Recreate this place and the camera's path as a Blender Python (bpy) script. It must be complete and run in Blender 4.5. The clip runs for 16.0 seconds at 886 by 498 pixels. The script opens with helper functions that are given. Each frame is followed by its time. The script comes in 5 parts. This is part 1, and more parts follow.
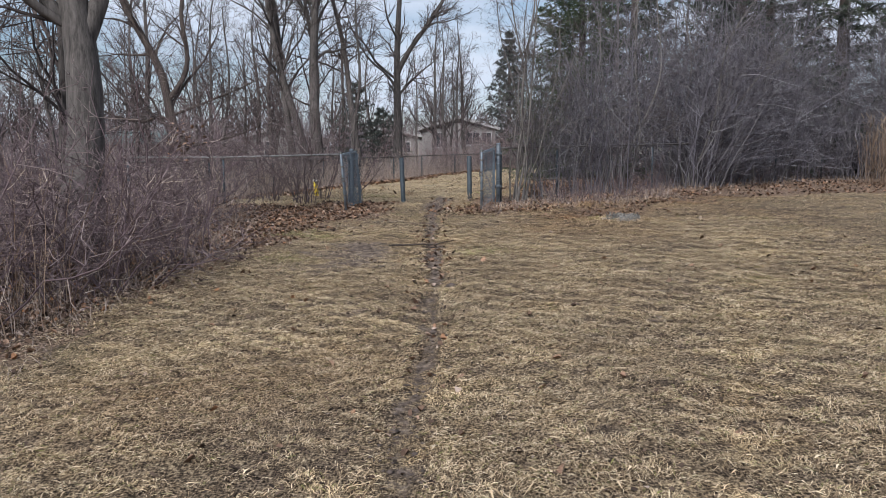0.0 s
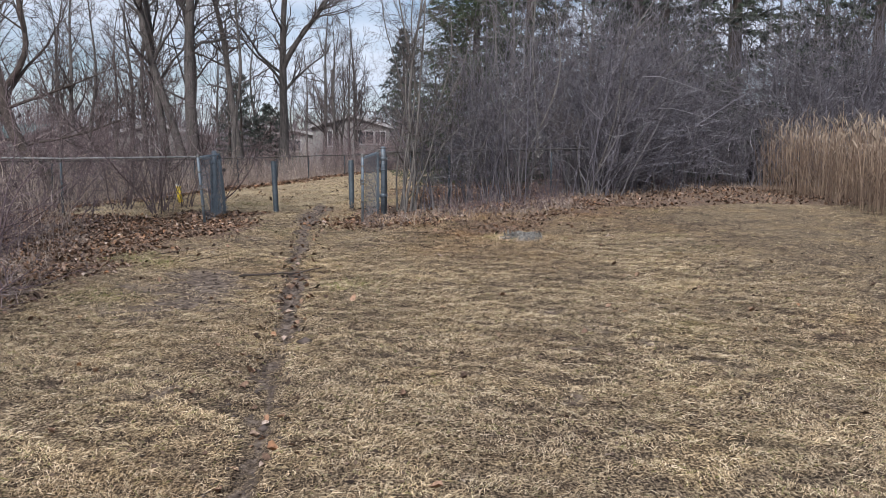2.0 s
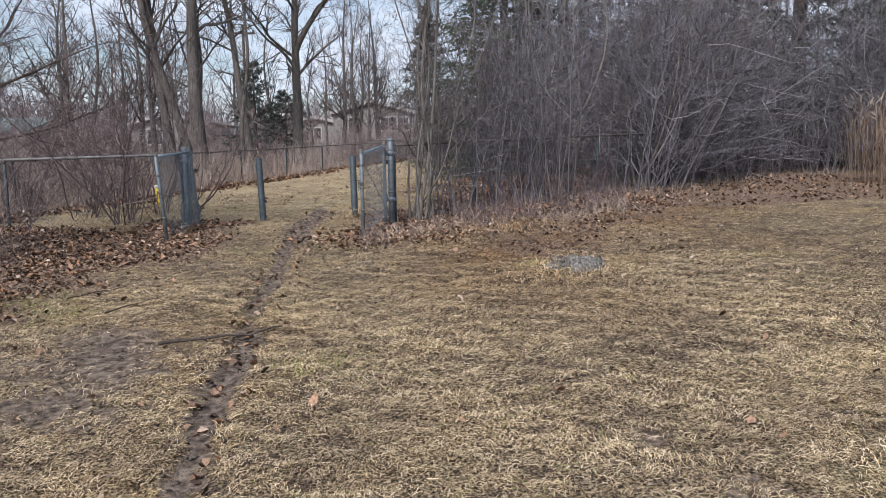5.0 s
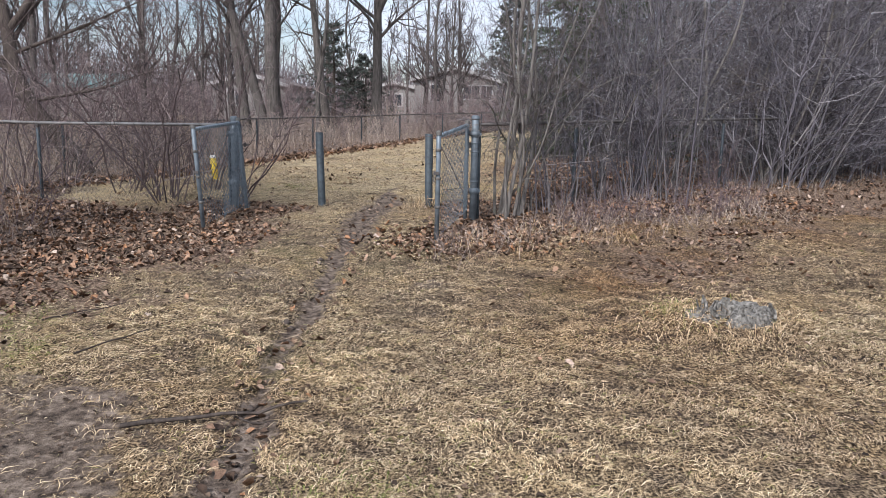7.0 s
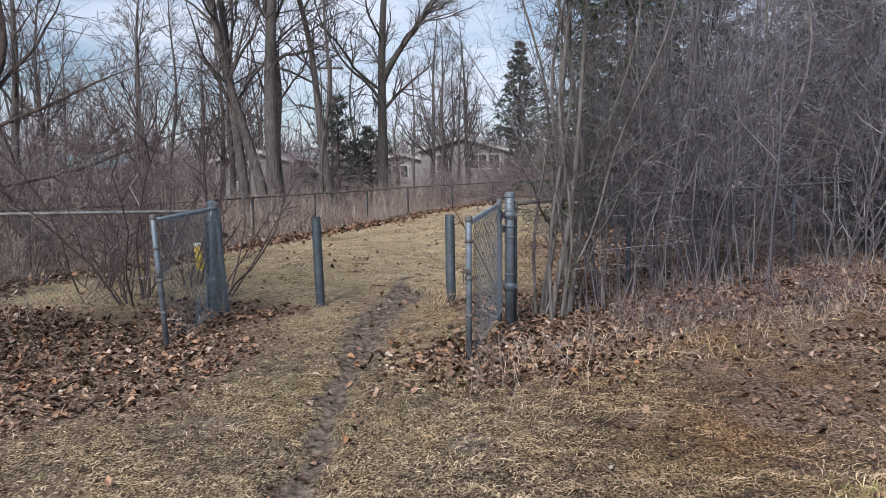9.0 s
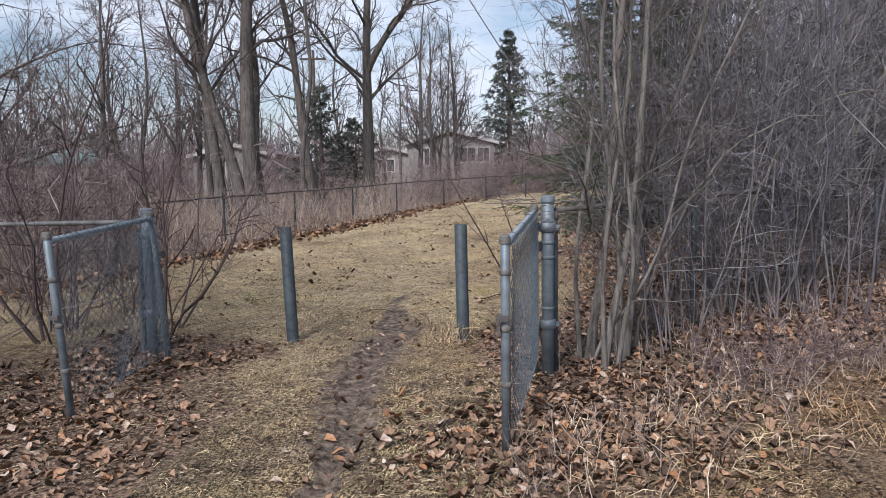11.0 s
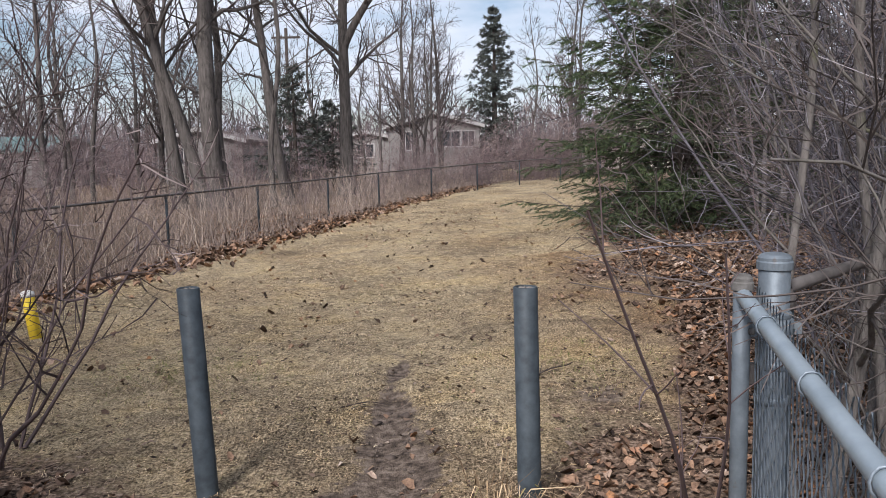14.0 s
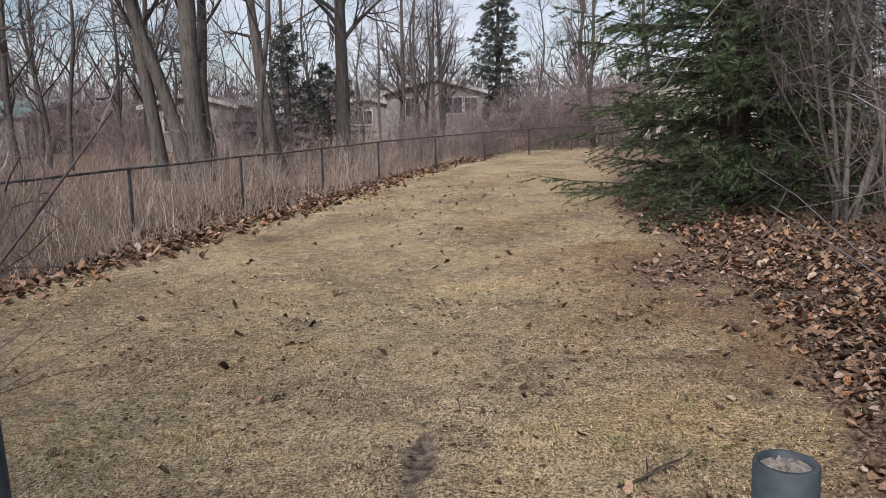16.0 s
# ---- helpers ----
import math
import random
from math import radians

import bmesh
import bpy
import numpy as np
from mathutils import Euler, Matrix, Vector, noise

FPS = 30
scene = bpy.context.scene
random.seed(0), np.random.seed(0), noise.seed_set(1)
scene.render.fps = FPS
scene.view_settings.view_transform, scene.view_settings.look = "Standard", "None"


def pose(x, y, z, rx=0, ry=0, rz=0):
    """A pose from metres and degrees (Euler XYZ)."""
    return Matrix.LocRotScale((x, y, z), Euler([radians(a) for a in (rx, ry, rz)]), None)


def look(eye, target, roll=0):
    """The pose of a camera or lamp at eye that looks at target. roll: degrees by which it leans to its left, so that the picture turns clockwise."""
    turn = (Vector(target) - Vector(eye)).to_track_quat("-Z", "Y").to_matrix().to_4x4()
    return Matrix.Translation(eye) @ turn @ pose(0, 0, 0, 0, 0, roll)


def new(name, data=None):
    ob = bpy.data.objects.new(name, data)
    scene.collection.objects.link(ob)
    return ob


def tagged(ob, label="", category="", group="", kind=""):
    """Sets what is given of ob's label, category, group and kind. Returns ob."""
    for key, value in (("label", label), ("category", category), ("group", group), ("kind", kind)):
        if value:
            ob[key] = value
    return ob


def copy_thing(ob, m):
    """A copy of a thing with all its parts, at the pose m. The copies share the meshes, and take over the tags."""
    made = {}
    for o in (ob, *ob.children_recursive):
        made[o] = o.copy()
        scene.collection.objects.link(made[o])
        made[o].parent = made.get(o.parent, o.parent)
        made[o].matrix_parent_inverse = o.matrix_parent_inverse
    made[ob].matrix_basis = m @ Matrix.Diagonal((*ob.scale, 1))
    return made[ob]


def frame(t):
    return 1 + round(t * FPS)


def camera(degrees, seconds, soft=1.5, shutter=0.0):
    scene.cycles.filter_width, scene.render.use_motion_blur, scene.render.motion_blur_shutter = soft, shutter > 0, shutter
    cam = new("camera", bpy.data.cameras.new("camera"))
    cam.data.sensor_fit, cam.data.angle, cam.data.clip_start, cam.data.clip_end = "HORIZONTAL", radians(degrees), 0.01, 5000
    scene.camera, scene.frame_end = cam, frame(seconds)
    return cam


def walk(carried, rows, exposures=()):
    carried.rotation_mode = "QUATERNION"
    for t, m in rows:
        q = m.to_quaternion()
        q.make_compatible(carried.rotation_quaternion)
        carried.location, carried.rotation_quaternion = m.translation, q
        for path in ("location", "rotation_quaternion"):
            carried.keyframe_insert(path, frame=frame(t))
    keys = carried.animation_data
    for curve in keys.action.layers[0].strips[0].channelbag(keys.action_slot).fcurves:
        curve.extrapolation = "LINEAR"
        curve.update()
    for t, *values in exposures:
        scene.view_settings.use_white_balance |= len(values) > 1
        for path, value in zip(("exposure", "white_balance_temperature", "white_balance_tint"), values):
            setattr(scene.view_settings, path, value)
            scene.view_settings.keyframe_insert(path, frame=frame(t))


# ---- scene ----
cam = camera(59.7, 16.0, soft=0.8)
METRES, EYE, TILT, LEAN, TURN = 15.6, 1.622, 0.0, 0.0, 0.0
ROWS = [
    (0.0, 0.0, 0.0, 0.0, -0.02, -6.42, 0.21),
    (0.5, 0.0034, 0.029, 0.0016, -1.62, -6.71, 0.05),
    (1.0, 0.0088, 0.0544, 0.0054, -2.34, -6.66, 0.17),
    (1.5, 0.0107, 0.0848, 0.0073, -5.69, -6.68, -0.04),
    (2.0, 0.022, 0.1149, 0.0086, -7.61, -6.53, -0.37),
    (2.5, 0.0271, 0.1446, 0.0083, -8.45, -6.57, -0.66),
    (3.0, 0.0333, 0.1754, 0.011, -8.83, -6.79, -0.93),
    (3.5, 0.0431, 0.2016, 0.0134, -8.23, -6.86, -0.24),
    (6.0, 0.0501, 0.3601, 0.0205, -3.22, -9.03, -0.76),
    (6.5, 0.0463, 0.3919, 0.0231, -1.53, -9.82, -1.84),
    (7.0, 0.0505, 0.4227, 0.0252, 0.32, -9.99, -1.36),
    (7.5, 0.0498, 0.4519, 0.0276, 0.66, -8.27, -0.33),
    (8.0, 0.0449, 0.4829, 0.0297, 0.4, -7.62, 0.13),
    (8.5, 0.0451, 0.514, 0.0305, 0.43, -6.42, 0.26),
    (9.0, 0.0379, 0.5445, 0.03, 0.68, -4.95, 0.38),
    (11.5, 0.0217, 0.6998, 0.0354, -0.81, -5.89, 0.7),
    (12.0, 0.0181, 0.7317, 0.039, -1.8, -8.28, -0.08),
    (12.5, 0.0205, 0.7622, 0.0423, -2.15, -8.38, 0.82),
    (13.0, 0.0143, 0.7952, 0.0413, -2.18, -8.47, 1.52),
    (13.5, 0.0115, 0.8292, 0.0405, -2.17, -7.29, 1.39),
    (14.0, 0.0085, 0.8624, 0.0417, -1.97, -6.67, 1.19),
    (14.5, 0.0038, 0.8959, 0.0438, -3.15, -6.7, 1.31),
    (15.0, 0.004, 0.9273, 0.0428, -2.9, -7.19, 1.6),
    (15.5, -0.0008, 0.9572, 0.0419, -2.65, -7.29, 1.22),
    (16.0, -0.0008, 0.9875, 0.0423, -2.1, -9.04, 0.96),
]
walk(cam, [(t, pose(0, 0, EYE, TILT, LEAN, TURN) @ pose(METRES * x, METRES * y, METRES * z, 90 + pitch, roll, yaw)) for t, x, y, z, yaw, pitch, roll in ROWS],
     exposures=[(0.0, 0.30, 6180, 10), (1.0, 0.39, 6200, 11), (2.0, 0.39, 6220, 11), (3.5, 0.38, 6220, 11), (7.0, 0.68, 6250, 11), (7.5, 0.67, 6250, 11), (8.0, 0.50, 6220, 11), (9.0, 0.46, 6180, 11), (11.5, 0.52, 6350, 12), (12.0, 0.53, 6430, 12), (12.5, 0.69, 6450, 12), (13.5, 0.70, 6400, 12), (14.0, 0.54, 6450, 13), (14.5, 0.43, 6500, 13), (15.5, 0.40, 6580, 13), (16.0, 0.37, 6600, 13)])

# ---- world and sun: bright broken overcast, no hard shadows ----
SUN_EL, SUN_AZ = 40.0, 205.0        # elevation; direction in which the sun stands, clockwise from ahead
world = bpy.data.worlds.new("world")
scene.world = world
world.use_nodes = True
wn, wl = world.node_tree.nodes, world.node_tree.links
wn.clear()
sky = wn.new("ShaderNodeTexSky")
sky.sky_type, sky.sun_disc = "NISHITA", False
sky.sun_elevation, sky.sun_rotation = radians(SUN_EL), radians(SUN_AZ)
coord = wn.new("ShaderNodeTexCoord")
stretch = wn.new("ShaderNodeMapping")
stretch.inputs["Scale"].default_value = (1.6, 1.6, 5.5)
cloud = wn.new("ShaderNodeTexNoise")
cloud.inputs["Scale"].default_value, cloud.inputs["Detail"].default_value, cloud.inputs["Roughness"].default_value = 2.2, 6.0, 0.55
ramp = wn.new("ShaderNodeValToRGB")
ramp.color_ramp.elements[0].position, ramp.color_ramp.elements[1].position = 0.38, 0.60
ramp.color_ramp.elements[0].color, ramp.color_ramp.elements[1].color = (0.08, 0.08, 0.08, 1), (0.95, 0.95, 0.95, 1)
veil = wn.new("ShaderNodeMix")
veil.data_type = "RGBA"
veil.inputs[7].default_value = (7.3, 7.9, 9.0, 1)
back = wn.new("ShaderNodeBackground")
back.inputs["Strength"].default_value = 0.082
wout = wn.new("ShaderNodeOutputWorld")
wl.new(coord.outputs["Generated"], stretch.inputs["Vector"])
wl.new(stretch.outputs["Vector"], cloud.inputs["Vector"])
wl.new(cloud.outputs["Fac"], ramp.inputs["Fac"])
wl.new(ramp.outputs["Color"], veil.inputs[0])
wl.new(sky.outputs["Color"], veil.inputs[6])
wl.new(veil.outputs[2], back.inputs["Color"])
wl.new(back.outputs["Background"], wout.inputs["Surface"])
lamp = bpy.data.lights.new("sun", "SUN")
lamp.energy, lamp.angle, lamp.color = 3.6, radians(18), (1.0, 0.965, 0.92)
sun_dir = Vector((math.sin(radians(SUN_AZ)) * math.cos(radians(SUN_EL)), math.cos(radians(SUN_AZ)) * math.cos(radians(SUN_EL)), math.sin(radians(SUN_EL))))
new("sun", lamp).matrix_world = look(sun_dir * 50, (0, 0, 0))


# ---- materials ----
class Mat:
    """A principled node material under construction."""

    def __init__(self, name, rough=0.85, metal=0.0, spec=0.3):
        self.mat = bpy.data.materials.new(name)
        self.mat.use_nodes = True
        self.n, self.l = self.mat.node_tree.nodes, self.mat.node_tree.links
        self.b = self.n["Principled BSDF"]
        self.b.inputs["Roughness"].default_value = rough
        self.b.inputs["Metallic"].default_value = metal
        self.b.inputs["Specular IOR Level"].default_value = spec
        self.geo = self.n.new("ShaderNodeNewGeometry")
        self.tc = self.n.new("ShaderNodeTexCoord")

    def noise(self, scale, detail=4, rough=0.6, stretch=(1, 1, 1), space="Object"):
        m = self.n.new("ShaderNodeMapping")
        m.inputs["Scale"].default_value = stretch
        t = self.n.new("ShaderNodeTexNoise")
        t.inputs["Scale"].default_value, t.inputs["Detail"].default_value, t.inputs["Roughness"].default_value = scale, detail, rough
        self.l.new(self.tc.outputs[space], m.inputs["Vector"])
        self.l.new(m.outputs["Vector"], t.inputs["Vector"])
        return t.outputs["Fac"]

    def ramp(self, fac, stops):
        r = self.n.new("ShaderNodeValToRGB")
        while len(r.color_ramp.elements) < len(stops):
            r.color_ramp.elements.new(0.5)
        for e, (p, c) in zip(r.color_ramp.elements, stops):
            e.position, e.color = p, (*c, 1)
        self.l.new(fac, r.inputs["Fac"])
        return r.outputs["Color"]

    def grey(self, fac, lo, hi):
        return self.ramp(fac, [(lo, (0, 0, 0)), (hi, (1, 1, 1))])

    def half(self, value):
        h = self.n.new("ShaderNodeMath")
        h.operation = "MULTIPLY"
        h.inputs[1].default_value = 0.5
        self.l.new(value, h.inputs[0])
        return h.outputs[0]

    def mix(self, fac, a, b, mode="MIX"):
        m = self.n.new("ShaderNodeMix")
        m.data_type, m.blend_type = "RGBA", mode
        for socket, v in ((m.inputs[0], fac), (m.inputs[6], a), (m.inputs[7], b)):
            if isinstance(v, (int, float)):
                socket.default_value = v
            elif isinstance(v, tuple):
                socket.default_value = (*v, 1)
            else:
                self.l.new(v, socket)
        return m.outputs[2]

    def attr(self, name):
        a = self.n.new("ShaderNodeAttribute")
        a.attribute_name = name
        return a.outputs["Fac"]

    def island(self):
        return self.geo.outputs["Random Per Island"]

    def shade(self, color, height=None, bump=0.3, dist=0.01):
        if isinstance(color, tuple):
            self.b.inputs["Base Color"].default_value = (*color, 1)
        else:
            self.l.new(color, self.b.inputs["Base Color"])
        if height is not None:
            k = self.n.new("ShaderNodeBump")
            k.inputs["Strength"].default_value, k.inputs["Distance"].default_value = bump, dist
            self.l.new(height, k.inputs["Height"])
            self.l.new(k.outputs["Normal"], self.b.inputs["Normal"])
        return self.mat


def make_ground_mat():
    m = Mat("matted_turf", 0.95, spec=0.1)
    big, mid = m.noise(0.45, 5), m.noise(5, 5, 0.65)
    fine = None
    for k, (st, sc) in enumerate((((1, 4.5, 1), 26), ((4.5, 1, 1), 24), ((1.5, 1.2, 1), 48))):
        n = m.noise(sc, 4, 0.7, st)
        if fine is None:
            fine = n
        else:
            mx = m.n.new("ShaderNodeMath")
            mx.operation = "MAXIMUM" if k == 1 else "ADD"
            m.l.new(fine, mx.inputs[0])
            m.l.new(n, mx.inputs[1])
            if k == 2:
                half = m.n.new("ShaderNodeMath")
                half.operation = "MULTIPLY"
                half.inputs[1].default_value = 0.48
                m.l.new(mx.outputs[0], half.inputs[0])
                mx = half
            fine = mx.outputs[0]
    straw = m.ramp(fine, [(0.44, (0.028, 0.021, 0.015)), (0.495, (0.18, 0.136, 0.09)), (0.545, (0.45, 0.352, 0.23)), (0.60, (0.68, 0.56, 0.385))])
    dull = m.ramp(fine, [(0.445, (0.026, 0.02, 0.016)), (0.515, (0.15, 0.114, 0.086)), (0.575, (0.36, 0.28, 0.205)), (0.64, (0.54, 0.435, 0.325))])
    turf = m.mix(m.grey(mid, 0.38, 0.68), straw, dull)
    green = m.ramp(fine, [(0.36, (0.05, 0.055, 0.025)), (0.6, (0.26, 0.25, 0.11))])
    turf = m.mix(m.mix(1.0, m.grey(big, 0.58, 0.75), (0.4, 0.4, 0.4), "MULTIPLY"), turf, green)
    short = m.ramp(fine, [(0.41, (0.085, 0.068, 0.046)), (0.465, (0.30, 0.242, 0.158)), (0.525, (0.52, 0.43, 0.29)), (0.59, (0.70, 0.59, 0.43))])
    turf = m.mix(m.attr("lane"), turf, short)
    turf = m.mix(m.attr("thatch"), turf, m.mix(1.0, turf, (0.74, 0.62, 0.55), "MULTIPLY"))
    turf = m.mix(0.85, turf, m.ramp(m.noise(1.3, 6, 0.7), [(0.33, (0.5, 0.48, 0.5)), (0.5, (1.0, 0.98, 0.95)), (0.66, (1.25, 1.17, 0.98))]), "MULTIPLY")
    turf = m.mix(0.7, turf, m.ramp(m.noise(9, 5, 0.75), [(0.36, (0.5, 0.47, 0.46)), (0.5, (1.0, 1.0, 1.0)), (0.64, (1.3, 1.28, 1.2))]), "MULTIPLY")
    mudn = m.noise(16, 6, 0.65)
    mud = m.ramp(mudn, [(0.34, (0.04, 0.031, 0.026)), (0.5, (0.15, 0.115, 0.092)), (0.68, (0.31, 0.25, 0.205))])
    edge = m.n.new("ShaderNodeMath")
    edge.operation = "MULTIPLY_ADD"
    m.l.new(m.noise(7, 5, 0.7), edge.inputs[0])
    edge.inputs[1].default_value = 1.7
    m.l.new(m.attr("mud"), edge.inputs[2])
    turf = m.mix(m.grey(m.half(edge.outputs[0]), 0.62, 0.74), turf, mud)
    lf = m.noise(38, 3, 0.6)
    litter = m.ramp(lf, [(0.36, (0.03, 0.021, 0.016)), (0.48, (0.135, 0.092, 0.067)), (0.57, (0.26, 0.183, 0.135)), (0.68, (0.44, 0.335, 0.26))])
    edge2 = m.n.new("ShaderNodeMath")
    edge2.operation = "MULTIPLY_ADD"
    m.l.new(m.noise(3.1, 5, 0.7), edge2.inputs[0])
    edge2.inputs[1].default_value = 1.2
    m.l.new(m.attr("litter"), edge2.inputs[2])
    turf = m.mix(m.grey(m.half(edge2.outputs[0]), 0.45, 0.60), turf, litter)
    return m.shade(turf, fine, 1.0, 0.035)


def make_fibre_mat(name, stops, rough=0.9):
    m = Mat(name, rough, spec=0.15)
    c = m.ramp(m.island(), stops)
    c = m.mix(0.6, c, m.ramp(m.noise(1.1, 5, 0.65), [(0.32, (0.55, 0.50, 0.50)), (0.5, (0.95, 0.92, 0.88)), (0.68, (1.25, 1.18, 1.02))]), "MULTIPLY")
    return m.shade(c)


def make_grass_mat(name, stops):
    """Dead grass, straw-coloured where it is clean and red-brown where it has rotted to thatch."""
    m = Mat(name, 0.9, spec=0.15)
    c = m.ramp(m.island(), stops)
    c = m.mix(0.6, c, m.ramp(m.noise(1.1, 5, 0.65), [(0.32, (0.55, 0.50, 0.50)), (0.5, (0.95, 0.92, 0.88)), (0.68, (1.25, 1.18, 1.02))]), "MULTIPLY")
    return m.shade(m.mix(m.attr("thatch"), c, m.mix(1.0, c, (0.74, 0.62, 0.55), "MULTIPLY")))


def make_leaf_mat(name, stops):
    """Fallen leaves: each its own brown, mottled and veined within."""
    m = Mat(name, 0.75, spec=0.2)
    c = m.ramp(m.island(), stops)
    spots = m.noise(55, 5, 0.7)
    c = m.mix(0.85, c, m.ramp(spots, [(0.34, (0.42, 0.38, 0.36)), (0.5, (0.95, 0.93, 0.9)), (0.66, (1.35, 1.3, 1.22))]), "MULTIPLY")
    return m.shade(c, spots, 0.6, 0.006)


def make_bark_mat(name, dark, light, scale=18, moss=None):
    m = Mat(name, 0.92, spec=0.15)
    n = m.noise(scale, 6, 0.7, (1, 1, 0.16))
    c = m.ramp(n, [(0.32, dark), (0.66, light)])
    c = m.mix(m.grey(m.noise(2.3, 3), 0.45, 0.8), c, tuple(0.5 * (a + b) * 1.25 for a, b in zip(dark, light)))
    if moss:
        c = m.mix(m.grey(m.noise(6, 4), 0.58, 0.75), c, moss)
    return m.shade(c, n, 0.9, 0.03)


def make_twig_mat(name, stops):
    m = Mat(name, 0.8, spec=0.25)
    return m.shade(m.ramp(m.island(), stops))


def make_galvanised():
    m = Mat("weathered_galvanised_steel", 0.55, 0.35, 0.4)
    n = m.noise(9, 5, 0.65)
    c = m.ramp(n, [(0.3, (0.095, 0.115, 0.135)), (0.55, (0.16, 0.19, 0.22)), (0.75, (0.225, 0.26, 0.285))])
    c = m.mix(m.grey(m.noise(33, 4, 0.7), 0.62, 0.8), c, (0.13, 0.10, 0.08))
    return m.shade(c, m.noise(60, 3), 0.15, 0.004)


def make_plain(name, a, b, rough=0.8, scale=12, metal=0.0, bump=0.2):
    m = Mat(name, rough, metal)
    n = m.noise(scale, 5, 0.6)
    return m.shade(m.ramp(n, [(0.3, a), (0.7, b)]), n, bump, 0.01)


M_GROUND = make_ground_mat()
M_GRASS = make_grass_mat("dead_grass", [(0.0, (0.045, 0.031, 0.021)), (0.28, (0.17, 0.122, 0.078)), (0.52, (0.47, 0.355, 0.225)), (0.78, (0.71, 0.57, 0.385)), (0.93, (0.82, 0.70, 0.52)), (0.97, (0.22, 0.225, 0.075))])
M_LEAF = make_leaf_mat("fallen_leaves", [(0.0, (0.035, 0.024, 0.019)), (0.3, (0.115, 0.074, 0.054)), (0.55, (0.215, 0.138, 0.097)), (0.78, (0.31, 0.20, 0.14)), (0.84, (0.30, 0.15, 0.075)), (0.93, (0.36, 0.26, 0.20)), (1.0, (0.46, 0.38, 0.33))])
M_WEED = make_fibre_mat("dry_weeds", [(0.0, (0.11, 0.09, 0.088)), (0.4, (0.235, 0.192, 0.18)), (0.8, (0.40, 0.33, 0.29)), (1.0, (0.54, 0.47, 0.40))])
M_REED = make_fibre_mat("dry_reeds", [(0.0, (0.075, 0.052, 0.042)), (0.5, (0.178, 0.127, 0.097)), (1.0, (0.31, 0.24, 0.185))])
M_PLUME = make_fibre_mat("reed_plumes", [(0.0, (0.17, 0.135, 0.11)), (1.0, (0.36, 0.295, 0.235))])
M_BARK = make_bark_mat("grey_brown_bark", (0.032, 0.029, 0.028), (0.142, 0.127, 0.119), 14)
M_BARK_DARK = make_bark_mat("dark_bark", (0.028, 0.023, 0.021), (0.105, 0.085, 0.075), 14)
M_BARK_PALE = make_bark_mat("pale_smooth_bark", (0.048, 0.042, 0.039), (0.235, 0.216, 0.204), 24, (0.12, 0.125, 0.068))
M_TWIG_TREE = make_twig_mat("tree_twigs", [(0.0, (0.04, 0.033, 0.032)), (1.0, (0.135, 0.113, 0.108))])
M_TWIG_GREY = make_twig_mat("thicket_twigs", [(0.0, (0.022, 0.020, 0.024)), (0.5, (0.097, 0.089, 0.106)), (0.85, (0.215, 0.20, 0.225)), (1.0, (0.36, 0.34, 0.36))])
M_STEM = make_bark_mat("grey_thicket_stems", (0.055, 0.05, 0.053), (0.225, 0.21, 0.215), 7)
M_TWIG_RED = make_twig_mat("bramble_twigs", [(0.0, (0.055, 0.04, 0.043)), (0.6, (0.175, 0.13, 0.134)), (1.0, (0.40, 0.33, 0.315))])
M_BRAMBLE = make_twig_mat("dark_bramble_canes", [(0.0, (0.038, 0.026, 0.029)), (0.6, (0.13, 0.094, 0.10)), (0.92, (0.27, 0.215, 0.21)), (1.0, (0.45, 0.37, 0.30))])
M_STEEL = make_galvanised()
M_WIRE = make_plain("chain_link_wire", (0.11, 0.14, 0.17), (0.25, 0.29, 0.335), 0.5, 25, 0.4)
M_WIRE_DULL = make_plain("tarnished_blue_grey_wire", (0.06, 0.078, 0.098), (0.20, 0.24, 0.285), 0.6, 25, 0.35)
M_WIRE_OLD = make_plain("dull_old_wire", (0.06, 0.058, 0.06), (0.15, 0.15, 0.155), 0.7, 25, 0.3)
M_TWIG_DARK = make_twig_mat("dark_stems", [(0.0, (0.03, 0.022, 0.023)), (0.6, (0.10, 0.074, 0.075)), (1.0, (0.30, 0.245, 0.24))])
M_NEEDLE_MID = make_fibre_mat("grey_green_needles", [(0.0, (0.025, 0.034, 0.027)), (1.0, (0.075, 0.092, 0.066))], 0.7)
M_RAIL = make_plain("pale_blue_grey_tube", (0.22, 0.27, 0.31), (0.33, 0.385, 0.43), 0.45, 7, 0.3)
M_RAIL_GREY = make_plain("weathered_grey_rail", (0.09, 0.088, 0.088), (0.25, 0.245, 0.245), 0.6, 8, 0.3)
M_RAIL_OLD = make_plain("rusted_grey_rail", (0.055, 0.05, 0.05), (0.17, 0.155, 0.15), 0.7, 8, 0.3)
M_BOLLARD = make_plain("dull_grey_steel_pipe", (0.025, 0.033, 0.041), (0.063, 0.079, 0.093), 0.6, 13, 0.1)
M_CONCRETE = make_plain("weathered_concrete_fill", (0.06, 0.052, 0.047), (0.30, 0.27, 0.245), 0.95, 60, 0, 0.9)
M_YELLOW = make_plain("faded_yellow_plastic", (0.62, 0.43, 0.03), (0.80, 0.60, 0.06), 0.5, 7)
M_WHITE = make_plain("white_plastic", (0.6, 0.6, 0.58), (0.8, 0.8, 0.78), 0.5, 7)
M_STUMP = make_plain("weathered_grey_wood", (0.02, 0.017, 0.015), (0.27, 0.255, 0.235), 0.95, 42, 0, 1.0)
